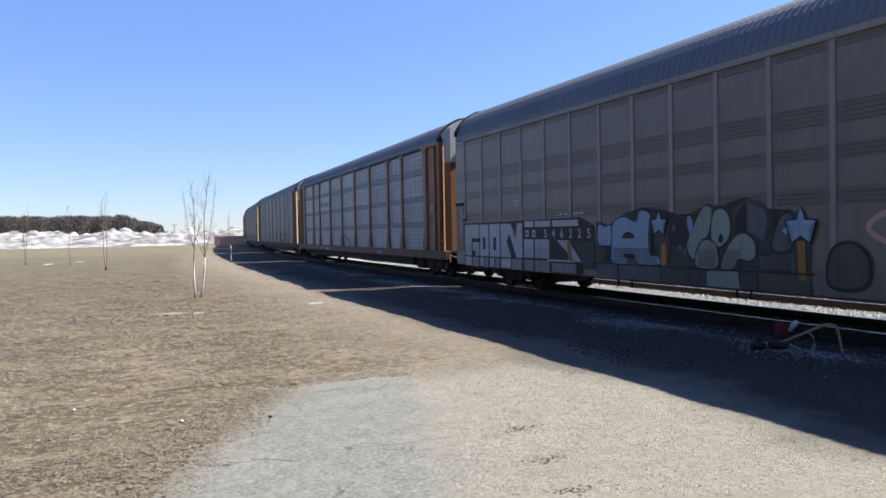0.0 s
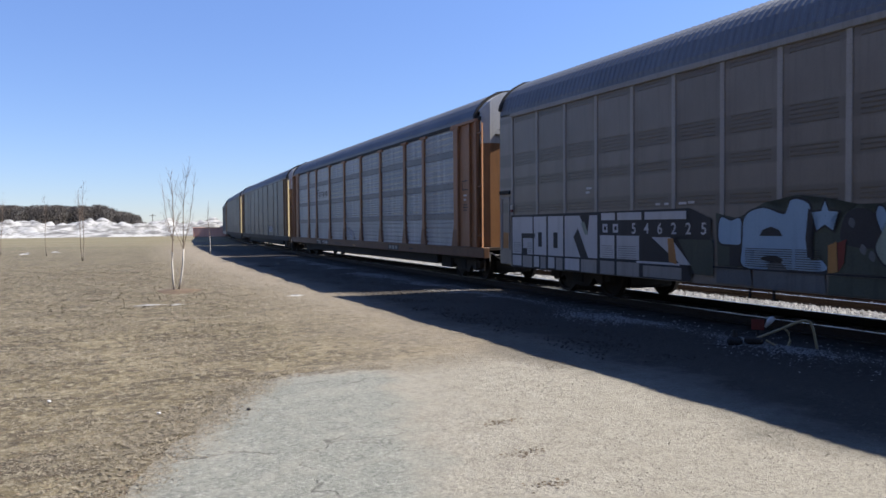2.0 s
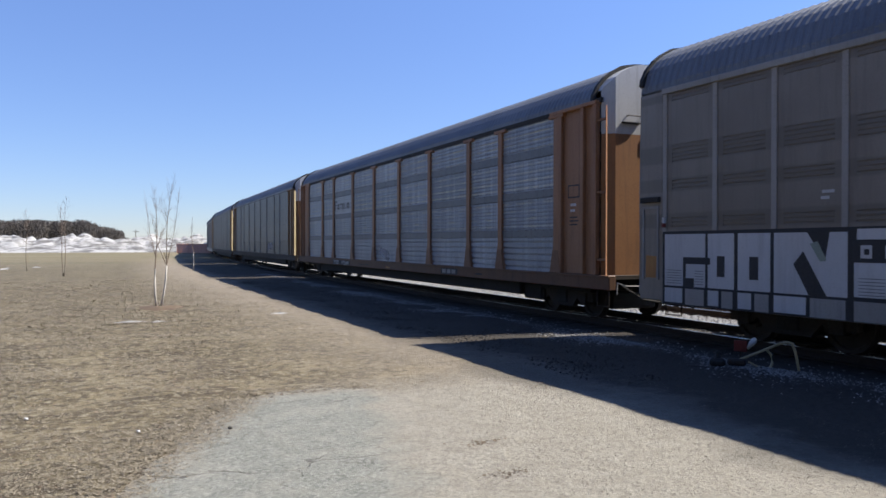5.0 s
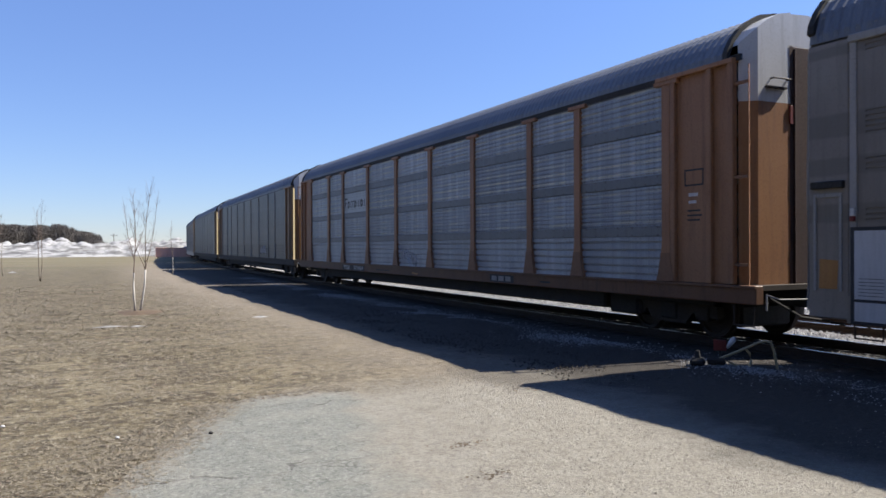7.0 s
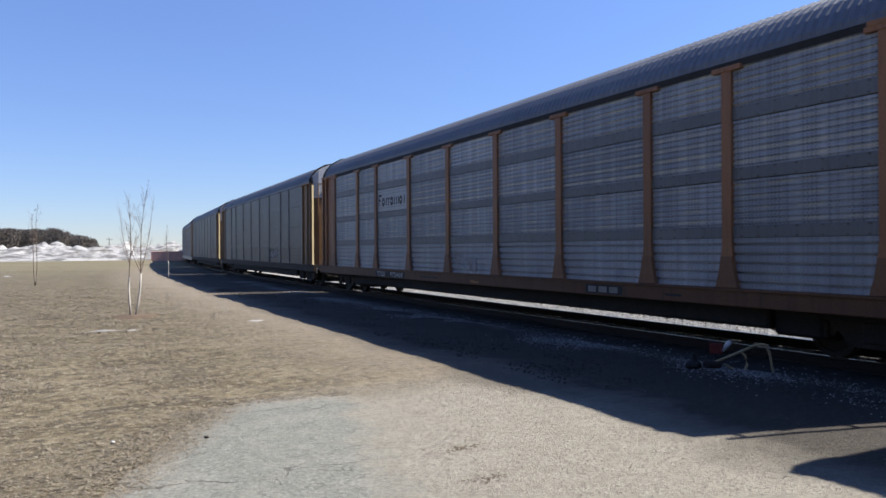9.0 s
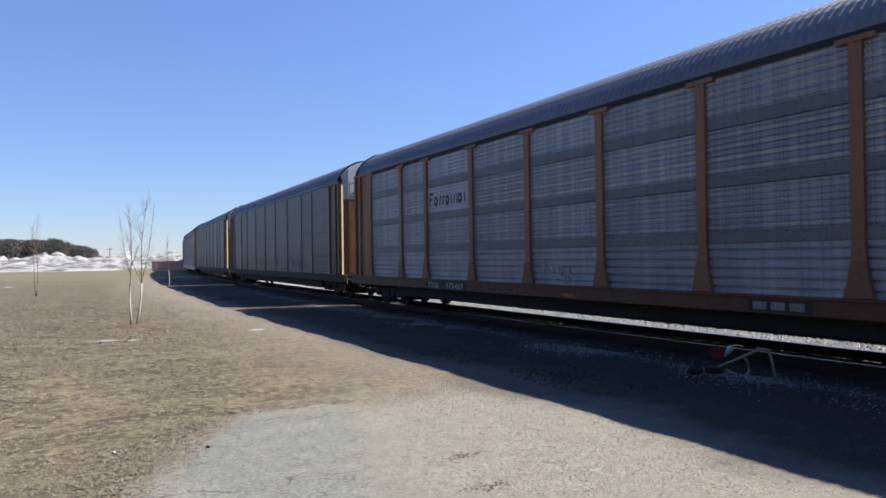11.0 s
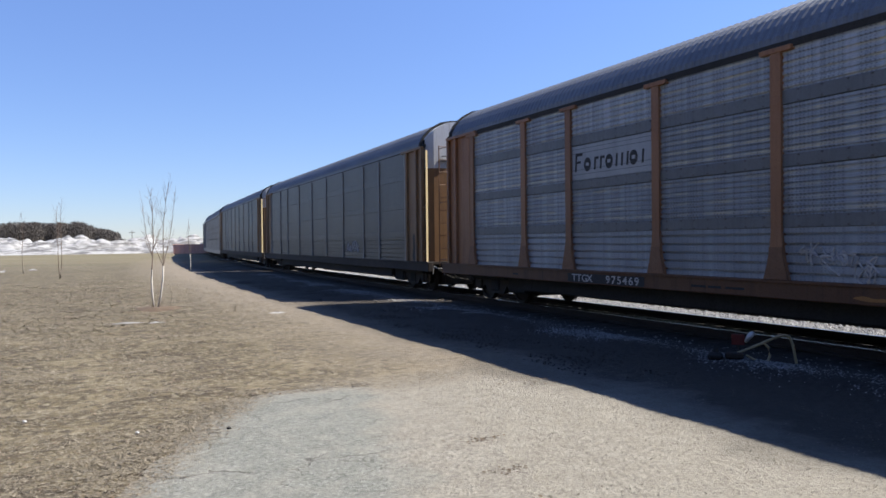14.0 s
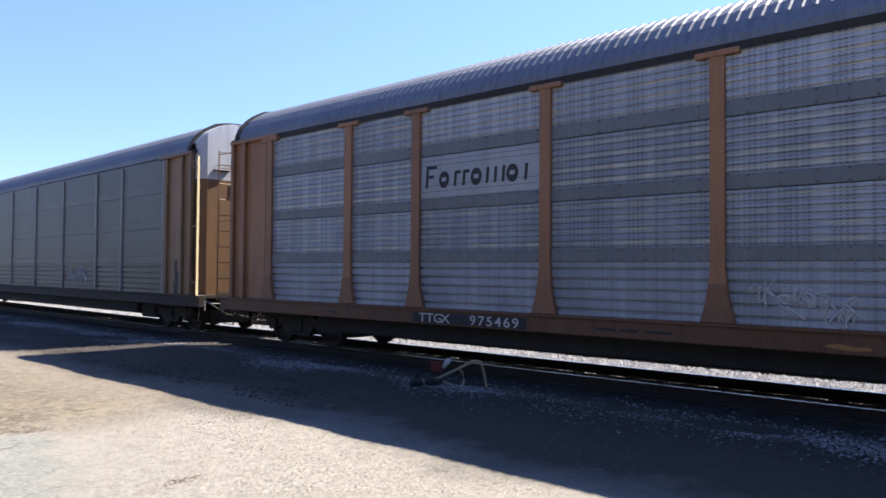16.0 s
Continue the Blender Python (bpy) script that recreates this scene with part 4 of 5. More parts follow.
LABELS = {
    "orange": "autorack freight car with orange frame and silver ribbed panels",
    "sooty": "sooty grey autorack freight car with orange end bays",
    "plain": "dusty brown-grey autorack freight car with many pale posts",
}
TRAIN = []
for number, (style, shift) in enumerate((("plain", 0.0), ("orange", 0.25), ("sooty", 0.0), ("sooty", 0.0), ("plain", 0.0), ("plain", 0.0), ("sooty", 0.0), ("plain", 0.0), ("plain", 0.0))):
    text = LABELS[style]
    if number == 0:
        text = "dusty brown autorack freight car with graffiti along its lower side"
    TRAIN.append((build_autorack(style, text), FIRST_CAR + CAR_PITCH * number + shift))
graffiti_car, orange_car = TRAIN[0][0], TRAIN[1][0]

# ---- lettering and graffiti on the cars ----
def decal(car, name, outline, lift, mat, label="", x_base=SIDE):
    """A painted patch: outline in (along, height) on the side that faces the yard."""
    bm = bmesh.new()
    a = [bm.verts.new((-x_base - lift, y, z)) for y, z in outline]
    b = [bm.verts.new((-x_base - lift + 0.002, y, z)) for y, z in outline]
    n = len(outline)
    for i in range(n):
        bm.faces.new((a[i], a[(i + 1) % n], b[(i + 1) % n], b[i]))
    bm.faces.new(a)
    bm.faces.new(b[::-1])
    bmesh.ops.triangulate(bm, faces=[f for f in bm.faces if len(f.verts) > 4])
    return part(name, bm, mat, car, label)


def rect(y0, y1, z0, z1):
    return [(y0, z0), (y1, z0), (y1, z1), (y0, z1)]


def smooth_loop(points, steps=5):
    """A rounded closed outline through points."""
    out = []
    n = len(points)
    for i in range(n):
        p0, p1, p2, p3 = (Vector(points[(i + k - 1) % n]) for k in range(4))
        for s in range(steps):
            t = s / steps
            v = 0.5 * ((2 * p1) + (p2 - p0) * t + (2 * p0 - 5 * p1 + 4 * p2 - p3) * t * t + (3 * p1 - p0 - 3 * p2 + p3) * t ** 3)
            out.append((v.x, v.y))
    return out


def grown(points, d):
    cx, cy = sum(p[0] for p in points) / len(points), sum(p[1] for p in points) / len(points)
    out = []
    for x, y in points:
        r = math.hypot(x - cx, y - cy) or 1
        out.append((x + (x - cx) / r * d, y + (y - cy) / r * d))
    return out


def lettering(car, text, y, z, size, lift, mat, x_base=SIDE, stretch=1.0):
    """Stencilled characters that read from the yard, one part each."""
    for ch in text:
        if ch != " ":
            cu = bpy.data.curves.new("stencil", "FONT")
            cu.body, cu.size, cu.extrude, cu.offset = ch, size, 0.001, size * 0.012
            tmp = bpy.data.objects.new("stencil", cu)
            scene.collection.objects.link(tmp)
            bpy.context.view_layer.update()
            me = bpy.data.meshes.new_from_object(tmp.evaluated_get(bpy.context.evaluated_depsgraph_get()))
            bpy.data.objects.remove(tmp)
            me.transform(Matrix(((0, 0, -1, -x_base - lift), (-stretch, 0, 0, y), (0, 1, 0, z), (0, 0, 0, 1))))
            me.materials.clear()
            me.materials.append(M[mat])
            ob = new("stencilled_character", me)
            ob.parent = car
        y -= (0.62 if ch != " " else 0.34) * size * stretch


def star(y, z, r):
    return [(y + (r if i % 2 == 0 else r * 0.45) * math.sin(math.pi * i / 5), z + (r if i % 2 == 0 else r * 0.45) * math.cos(math.pi * i / 5)) for i in range(10)]


def paint_graffiti(car):
    back, mid, top = 0.024, 0.027, 0.030
    # block letters in white with black edges
    blocks = [(13.42, 12.42), (12.36, 11.78), (11.70, 11.05), (10.98, 9.72), (9.62, 9.12), (9.04, 8.32), (8.22, 6.95)]
    decal(car, "painted_shadow", [(13.48, 0.56), (13.48, 1.88), (9.60, 1.90), (6.9, 1.92), (6.35, 1.72), (6.35, 1.36), (7.3, 1.32), (6.85, 0.62), (6.9, 0.58)], back, "g_black", "black sprayed outline")
    for i, (a, b) in enumerate(blocks[:4]):
        decal(car, "painted_letter", rect(a, b, 0.90, 1.83), mid, "g_white", "white sprayed block letter")
        decal(car, "painted_letter", rect(a, (a + b) / 2 + 0.05, 0.60, 0.86), mid, "g_white")
        decal(car, "painted_letter", rect((a + b) / 2 - 0.02, b + 0.03, 0.58, 0.86), mid, "post_brown")
    decal(car, "painted_counter", rect(12.95, 12.30, 1.30, 1.42), top, "g_black")
    decal(car, "painted_counter", rect(12.95, 12.88, 1.05, 1.30), top, "g_black")
    decal(car, "painted_counter", rect(12.95, 12.68, 0.90, 1.05), top, "g_black")
    decal(car, "painted_counter", rect(12.15, 11.98, 1.10, 1.45), top, "g_black")
    decal(car, "painted_counter", rect(11.46, 11.28, 1.08, 1.45), top, "g_black")
    decal(car, "painted_counter", [(10.35, 0.90), (10.05, 0.90), (10.45, 1.55), (10.62, 1.35)], top, "g_black")
    decal(car, "painted_counter", [(10.40, 1.86), (10.0, 1.86), (10.08, 1.40)], top, "g_black")
    decal(car, "painted_mark", [(10.33, 1.66), (10.2, 1.70), (10.05, 1.42), (10.16, 1.40)], top + 0.003, "g_teal", "green sprayed mark")
    for a, b in blocks[4:6]:
        decal(car, "painted_letter", rect(a, b, 0.92, 1.40), mid, "g_white")
        decal(car, "painted_letter", rect(a, b, 0.58, 0.86), mid, "post_brown")
    for a, b in ((9.58, 9.10), (9.02, 8.25), (8.15, 6.98)):
        decal(car, "painted_letter", rect(a, b, 1.72, 1.87), mid, "g_white")
    decal(car, "painted_letter", [(7.95, 1.38), (7.4, 1.38), (6.86, 0.88), (7.12, 0.88)], mid, "g_white")
    decal(car, "painted_letter", [(7.48, 1.36), (7.32, 1.36), (7.22, 0.88), (7.44, 0.92)], top, "g_orange", "orange sprayed bar")
    decal(car, "painted_letter", rect(8.4, 7.15, 0.86, 0.905), mid, "g_white")
    decal(car, "painted_letter", rect(8.2, 7.1, 0.60, 0.82), mid, "post_brown")
    decal(car, "painted_patch", [(7.2, 1.35), (6.3, 1.35), (6.3, 0.72), (6.75, 0.72)], mid, "g_green", "dull green sprayed patch")
    # number board
    decal(car, "number_board", rect(9.66, 6.36, 1.40, 1.70), top, "g_black", "black number board")
    lettering(car, "5  4  6  2  2  5", 8.55, 1.445, 0.30, top + 0.003, "g_white", stretch=1.0)
    for y in (9.52, 9.16):
        decal(car, "stencil_bar", rect(y, y - 0.17, 1.46, 1.64), top + 0.003, "g_white")
        decal(car, "stencil_bar", rect(y - 0.055, y - 0.13, 1.51, 1.59), top + 0.006, "g_black")
    # bubble shapes in pale blue
    def bubble(points, mat, lift=mid, edge=0.05):
        loop = smooth_loop(points)
        decal(car, "painted_outline", grown(loop, edge), lift - 0.002, "g_black")
        decal(car, "painted_bubble", loop, lift, mat)
    # blue letters with dark edges
    decal(car, "painted_shadow", [(6.2, 0.9), (6.25, 1.82), (5.75, 1.72), (5.2, 1.96), (4.85, 1.86), (4.55, 2.07), (4.2, 1.92), (4.0, 2.0), (3.78, 1.7), (3.5, 1.9), (3.25, 1.75), (3.1, 1.9), (2.9, 1.62), (2.65, 2.06), (2.3, 2.02), (2.05, 1.9), (1.74, 2.14), (1.2, 1.92), (1.15, 1.5), (0.8, 1.9), (0.4, 1.72), (0.42, 0.9)], back - 0.003, "g_green", "dark sprayed ground")
    bubble([(6.15, 1.32), (6.17, 1.60), (6.1, 1.74), (5.9, 1.68), (5.68, 1.70), (5.66, 1.32), (5.9, 1.28)], "g_blue", mid, 0.035)
    bubble([(5.6, 0.92), (5.62, 1.3), (5.58, 1.74), (5.22, 1.88), (4.84, 1.78), (4.74, 1.80), (4.66, 1.98), (4.48, 1.99), (4.30, 1.86), (4.34, 1.40), (4.32, 1.10), (4.10, 1.08), (4.05, 0.92), (4.8, 0.91)], "g_blue", mid + 0.003, 0.04)
    decal(car, "painted_counter", [(5.27, 1.43), (5.2, 1.53), (5.04, 1.58), (4.88, 1.53), (4.81, 1.43)], top + 0.004, "g_black")
    decal(car, "painted_counter", smooth_loop([(5.24, 1.07), (5.02, 1.12), (4.82, 1.08), (4.85, 1.01), (5.1, 1.02)]), top + 0.004, "g_black")
    decal(car, "painted_counter", [(4.33, 1.86), (4.24, 1.80), (4.23, 1.5), (4.30, 1.35), (4.24, 1.08), (4.34, 1.12), (4.38, 1.4)], top + 0.004, "g_black")
    decal(car, "painted_counter", [(5.92, 0.92), (5.92, 1.26), (5.66, 1.26), (5.62, 1.0), (5.5, 0.92)], mid + 0.001, "g_black")
    decal(car, "painted_star", grown(star(4.04, 1.72, 0.26), 0.03), mid + 0.005, "g_black")
    decal(car, "painted_star", star(4.04, 1.72, 0.24), top + 0.005, "g_blue", "pale blue sprayed star")
    decal(car, "painted_bar", [(3.98, 1.30), (3.84, 1.36), (3.82, 0.92), (3.98, 0.88)], top + 0.004, "g_orange", "orange sprayed bar")
    decal(car, "painted_bar", [(3.83, 1.34), (3.68, 1.40), (3.72, 1.05), (3.81, 0.92)], top + 0.003, "red", "red sprayed bar")
    decal(car, "painted_patch", smooth_loop([(3.75, 1.35), (3.7, 1.75), (3.45, 1.84), (3.2, 1.7), (3.15, 1.3)]), mid - 0.001, "g_black")
    for y, z in ((3.60, 1.62), (3.42, 1.24), (3.28, 1.15)):
        decal(car, "painted_mark", smooth_loop([(y + 0.05, z), (y + 0.02, z + 0.09), (y - 0.05, z + 0.04), (y - 0.03, z - 0.06)]), mid + 0.002, "g_slate")
    # grey-green bubble letters
    bubble([(3.22, 1.72), (3.18, 1.86), (3.08, 1.78), (3.04, 1.46), (3.12, 1.48)], "g_blue", mid + 0.001, 0.03)
    bubble([(3.22, 1.26), (3.12, 1.52), (2.82, 1.96), (2.66, 2.02), (2.56, 1.92), (2.64, 1.55), (2.88, 1.24), (3.05, 1.05)], "g_teal", mid + 0.003, 0.035)
    bubble([(2.57, 1.6), (2.50, 1.88), (2.32, 1.96), (2.16, 1.86), (2.10, 1.62), (2.18, 1.40), (2.40, 1.28), (2.54, 1.38)], "g_teal", mid + 0.005, 0.035)
    bubble([(2.96, 0.92), (2.94, 1.20), (2.76, 1.40), (2.52, 1.36), (2.42, 1.2), (2.44, 0.92)], "g_teal", mid + 0.007, 0.035)
    bubble([(2.32, 0.92), (2.18, 1.24), (2.00, 1.44), (1.78, 1.52), (1.56, 1.40), (1.52, 1.16), (1.66, 1.06), (1.92, 1.08), (2.02, 0.92)], "g_teal", mid + 0.009, 0.035)
    decal(car, "painted_counter", smooth_loop([(2.38, 1.42), (2.33, 1.52), (2.27, 1.46), (2.28, 1.37), (2.35, 1.36)]), top + 0.009, "g_black")
    decal(car, "painted_patch", [(2.02, 1.50), (1.98, 1.82), (1.74, 2.07), (1.72, 1.56), (1.90, 1.46)], mid + 0.001, "g_black")
    decal(car, "painted_patch", [(1.70, 1.56), (1.70, 2.06), (1.30, 1.90), (1.24, 1.70), (1.34, 1.40), (1.46, 1.46)], mid + 0.002, "g_slate")
    bubble([(1.16, 1.32), (1.02, 1.72), (0.85, 1.84), (0.72, 1.70), (0.74, 1.36), (0.95, 1.2)], "g_slate", mid + 0.002, 0.03)
    decal(car, "painted_patch", [(1.40, 0.92), (1.42, 1.12), (1.1, 1.22), (0.74, 1.20), (0.70, 0.92)], mid, "g_slate")
    # louvre slots drawn over the paint; the sill's shadow line painted in black
    for z in (0.93, 0.966, 1.002, 1.038, 1.074, 1.11, 1.146, 1.182, 1.218):
        for y0, y1 in ((5.56, 4.62), (4.56, 4.1), (2.92, 2.46), (2.26, 1.84), (1.36, 0.76)):
            bend = max(0.0, (z - 0.95) * (0.35 if y0 == 2.26 else 0.0))
            decal(car, "slot_line", rect(y0 - bend, y1, z, z + 0.010), top + 0.013, "g_black")
    for i in range(6):
        z = 0.945 + 0.046 * i
        for y0, y1 in ((13.36, 13.0), (12.66, 12.46), (9.55, 9.16), (8.98, 8.40)):
            decal(car, "slot_line", rect(y0, y1, z, z + 0.010), top + 0.002, "g_slate")
    decal(car, "sill_edge", rect(6.3, 0.3, 0.865, 0.895), top + 0.016, "g_black")
    for y0, y1, z0, mat in ((6.22, 5.46, 0.60, "g_slate"), (5.40, 4.05, 0.58, "g_slate"), (3.98, 2.74, 0.57, "g_green"), (2.70, 1.92, 0.57, "g_teal"), (1.86, 1.50, 0.57, "g_green"), (1.44, 0.42, 0.58, "panel_dark")):
        decal(car, "painted_patch", [(y0, z0), (y0, 0.86), (y1, 0.86), (y1 - 0.03, z0)], mid + 0.001, mat)
    decal(car, "painted_patch", smooth_loop([(5.05, 0.60), (5.1, 0.95), (4.9, 1.02), (4.72, 0.9), (4.8, 0.62)]), mid + 0.007, "g_slate")
    decal(car, "painted_mark", [(0.95, 1.58), (0.78, 1.66), (0.72, 1.56), (0.9, 1.5)], top + 0.002, "g_blue")
    decal(car, "painted_bar", [(0.66, 1.40), (0.5, 1.40), (0.48, 0.78), (0.62, 0.78)], top + 0.004, "g_orange")
    decal(car, "painted_star", grown(star(0.58, 1.62, 0.31), 0.03), top + 0.006, "g_black")
    decal(car, "painted_star", star(0.58, 1.62, 0.30), top + 0.009, "g_blue", "pale blue sprayed star")
    ring = smooth_loop([(-0.55, 1.6), (-0.9, 1.85), (-1.25, 1.6), (-0.9, 1.35)])
    decal(car, "painted_ring", ring, back, "brick_red", "faded red sprayed ring")
    decal(car, "painted_ring", grown(ring, -0.09), mid, "panel_brown")
    bubble([(0.05, 0.75), (0.0, 1.25), (-0.35, 1.35), (-0.6, 1.1), (-0.5, 0.75)], "panel_dark", mid)
    # small stencils and a lamp bracket
    for y, z, w in ((10.15, 2.40, 0.2), (10.17, 2.31, 0.14), (7.85, 1.99, 0.14), (7.6, 1.99, 0.12), (7.2, 1.99, 0.2), (6.95, 2.0, 0.16)):
        decal(car, "stencil_bar", rect(y, y - w, z, z + 0.045), 0.006, "g_white")
    decal(car, "painted_patch", [(13.98, 1.02), (13.70, 1.02), (13.68, 1.42), (13.97, 1.44)], -0.006, "g_orange", "orange sprayed patch")
    bm = bmesh.new()
    box(bm, -1.57, -1.50, 13.40, 13.47, 1.96, 2.03, 0.008)
    marker = part("marker_lamp", bm, "red", car)
    bm = bmesh.new()
    box(bm, -1.565, -1.50, 13.405, 13.465, 2.03, 2.14, 0.008)
    part("marker_plate", bm, "white", marker)
    # brackets hanging below the sill
    for y in (5.55, 5.05, 2.05, 1.72, -2.2):
        bm = bmesh.new()
        box(bm, -1.46, -1.42, y - 0.018, y + 0.018, 0.40, 0.60, 0.006)
        box(bm, -1.47, -1.34, y - 0.03, y + 0.03, 0.39, 0.41, 0.006)
        part("sill_bracket", bm, "black", car)
    bm = bmesh.new()
    box(bm, -1.56, -1.44, 13.58, 14.08, 2.43, 2.53, 0.01)
    part("step_bracket", bm, "black", car)


paint_graffiti(graffiti_car)


def mark_orange_car(car):
    sill = 1.53
    decal(car, "number_board", rect(7.0, 4.45, 0.73, 0.92), 0.004, "g_black", "black number board", sill)
    lettering(car, "975469", 5.64, 0.75, 0.22, 0.007, "white", sill, 1.32)
    lettering(car, "TTGX", 6.84, 0.75, 0.22, 0.007, "white", sill, 1.32)
    # the owner's mark: dark bars and rings on a plain pale sheet
    decal(car, "name_board", rect(6.84, 4.20, 2.95, 3.67), 0.004, "name_sheet", "plain silver sheet under dark strokes")
    for z in (3.05, 3.15, 3.51, 3.60):
        decal(car, "sheet_rib", rect(6.82, 4.24, z, z + 0.012), 0.007, "band_silver")

    def slanted(y, w, z_a, z_b, lean=0.03):
        y += 0.11
        decal(car, "name_stroke", [(y, z_a), (y - w, z_a), (y - w - lean, z_b), (y - lean, z_b)], 0.009, "g_black")

    def oval(y):
        y += 0.11
        loop = smooth_loop([(y + 0.12, 3.245), (y + 0.06, 3.375), (y - 0.06, 3.385), (y - 0.13, 3.265), (y - 0.07, 3.125), (y + 0.05, 3.115)])
        decal(car, "name_stroke", loop, 0.009, "g_black")
        decal(car, "name_stroke", [(y + 0.05, 3.22), (y - 0.05, 3.22), (y - 0.06, 3.29), (y + 0.04, 3.29)], 0.012, "name_sheet")

    slanted(6.62, 0.065, 3.12, 3.52)
    slanted(6.54, 0.20, 3.45, 3.51, 0.008)
    slanted(6.54, 0.13, 3.29, 3.345, 0.008)
    for y in (6.17, 5.43, 4.66):
        oval(y)
    for y in (5.94, 5.74, 5.22, 5.05, 4.88, 4.42):
        slanted(y, 0.06, 3.12, 3.385, 0.024)
    for y in (5.86, 5.66):
        slanted(y, 0.09, 3.33, 3.385, 0.0)
    # small board and stencils on the sill and the end bay
    decal(car, "number_board", rect(-5.05, -6.22, 0.74, 0.92), 0.004, "g_black", "", sill)
    for i in range(3):
        decal(car, "stencil_bar", rect(-5.14 - 0.34 * i, -5.40 - 0.34 * i, 0.77, 0.89), 0.007, "post_pale", "", sill)
    for y, w in ((3.2, 0.35), (2.8, 0.3), (2.4, 0.4), (-7.4, 0.4), (9.4, 0.25)):
        decal(car, "stencil_bar", rect(y, y - w, 0.80, 0.84), 0.004, "g_black", "", sill)
    decal(car, "rust_patch", smooth_loop([(0.05, 0.79), (-0.1, 0.83), (-0.28, 0.80), (-0.4, 0.81), (-0.45, 0.77), (-0.2, 0.755)]), 0.004, "g_orange", "bright rust patch", sill)
    for k, (y, z, w, h) in enumerate(((-11.95, 2.92, 0.45, 0.03), (-11.95, 2.66, 0.45, 0.03), (-11.95, 2.69, 0.03, 0.23), (-12.37, 2.69, 0.03, 0.23), (-12.05, 2.48, 0.22, 0.06), (-12.05, 2.36, 0.18, 0.05), (-12.02, 2.22, 0.3, 0.03), (-12.02, 2.14, 0.34, 0.03), (-12.02, 2.06, 0.3, 0.03))):
        decal(car, "stencil_bar", rect(y, y - w, z, z + h), -0.017, "g_black" if k not in (4, 5) else "g_white")
    # chalky scrawl on the low sheets
    rng = random.Random(8)
    for k in range(24):
        y, z = 0.88 - 0.05 * k + rng.uniform(-0.06, 0.06), 1.42 - 0.011 * k + rng.uniform(-0.10, 0.10)
        bm = bmesh.new()
        loop = smooth_loop([(y + rng.uniform(-0.11, 0.11), z + rng.uniform(-0.14, 0.14)) for _ in range(5)], 4)
        tube(bm, [(-1.506, a, b) for a, b in loop[:rng.randint(12, 19)]], 0.013, 4)
        part("chalk_scrawl", bm, "white", car)


mark_orange_car(orange_car)


def mark_sooty(car):
    rng = random.Random(3)
    for k in range(9):
        bm = bmesh.new()
        y, z = -4.6 - 0.2 * k, 1.45
        loop = smooth_loop([(y + rng.uniform(-0.16, 0.16), z + rng.uniform(-0.22, 0.22)) for _ in range(5)], 4)
        tube(bm, [(-1.508, a, b) for a, b in loop[:rng.randint(12, 19)]], 0.018, 4)
        part("chalk_scrawl", bm, "white", car)
    decal(car, "soot_stain", smooth_loop([(-12.15, 1.02), (-12.1, 1.3), (-12.22, 1.45), (-12.12, 1.75), (-12.28, 1.9), (-12.33, 1.55), (-12.46, 1.7), (-12.45, 1.3), (-12.52, 1.02)]), -0.016, "g_black", "black oily stain")


mark_sooty(TRAIN[2][0])


# ---- switch stand beside the near rail ----
def build_switch_stand():
    stand = new("switch_stand")
    tagged(stand, "low hand switch stand with red target and tan lever", "switch stand")
    stand.matrix_world = pose(9.1, 7.82, -0.01, 0, 0, -48.6)
    bm = bmesh.new()
    box(bm, -1.0, -0.15, -0.10, 0.10, -0.03, 0.03, 0.012)
    box(bm, -1.0, -0.15, 0.34, 0.52, -0.03, 0.02, 0.012)
    part("tie_plate", bm, "tie", stand)
    bm = bmesh.new()
    box(bm, -0.68, -0.46, -0.09, 0.09, 0.028, 0.15, 0.04)
    tube(bm, [(-0.57, 0, 0.13), (-0.57, 0, 0.26)], [0.05, 0.025], 8)
    part("casting", bm, "black", stand)
    bm = bmesh.new()
    box(bm, -0.44, -0.18, -0.06, 0.06, 0.06, 0.16, 0.025)
    part("lever_weight", bm, "steel", stand)
    bm = bmesh.new()
    tube(bm, [(-0.30, 0, 0.13), (0.0, 0, 0.27), (0.26, 0, 0.40), (0.36, 0, 0.43), (0.43, 0, 0.41), (0.47, 0, 0.30), (0.53, 0.02, -0.03)], 0.019, 8)
    part("lever", bm, "tan_pipe", stand)
    bm = bmesh.new()
    tube(bm, [(0.09, 0, 0.31), (0.15, 0.02, 0.24), (0.17, 0.03, 0.12), (0.12, 0.02, -0.02)], 0.018, 8)
    part("inner_leg", bm, "tan_pipe", stand)
    bm = bmesh.new()
    tube(bm, [(-0.15, 0.01, 0.12), (-0.02, 0.02, 0.05), (0.13, 0.02, -0.01)], 0.014, 8)
    part("brace", bm, "tan_pipe", stand)
    bm = bmesh.new()
    tube(bm, [(-0.26, 0.12, 0.0), (-0.26, 0.12, 0.41)], 0.018, 8)
    part("mast", bm, "black", stand)
    bm = bmesh.new()
    box(bm, -0.35, -0.17, 0.10, 0.125, 0.25, 0.41, 0.006)
    part("target", bm, "red", stand, "faded red target plate")
    bm = bmesh.new()
    tube(bm, [(-0.16, 0.13, 0.29), (-0.11, 0.13, 0.37), (-0.07, 0.13, 0.42), (-0.05, 0.13, 0.45)], [0.018, 0.04, 0.045, 0.018], 10)
    part("handle_knob", bm, "white", stand, "white painted handle knob", True)


build_switch_stand()


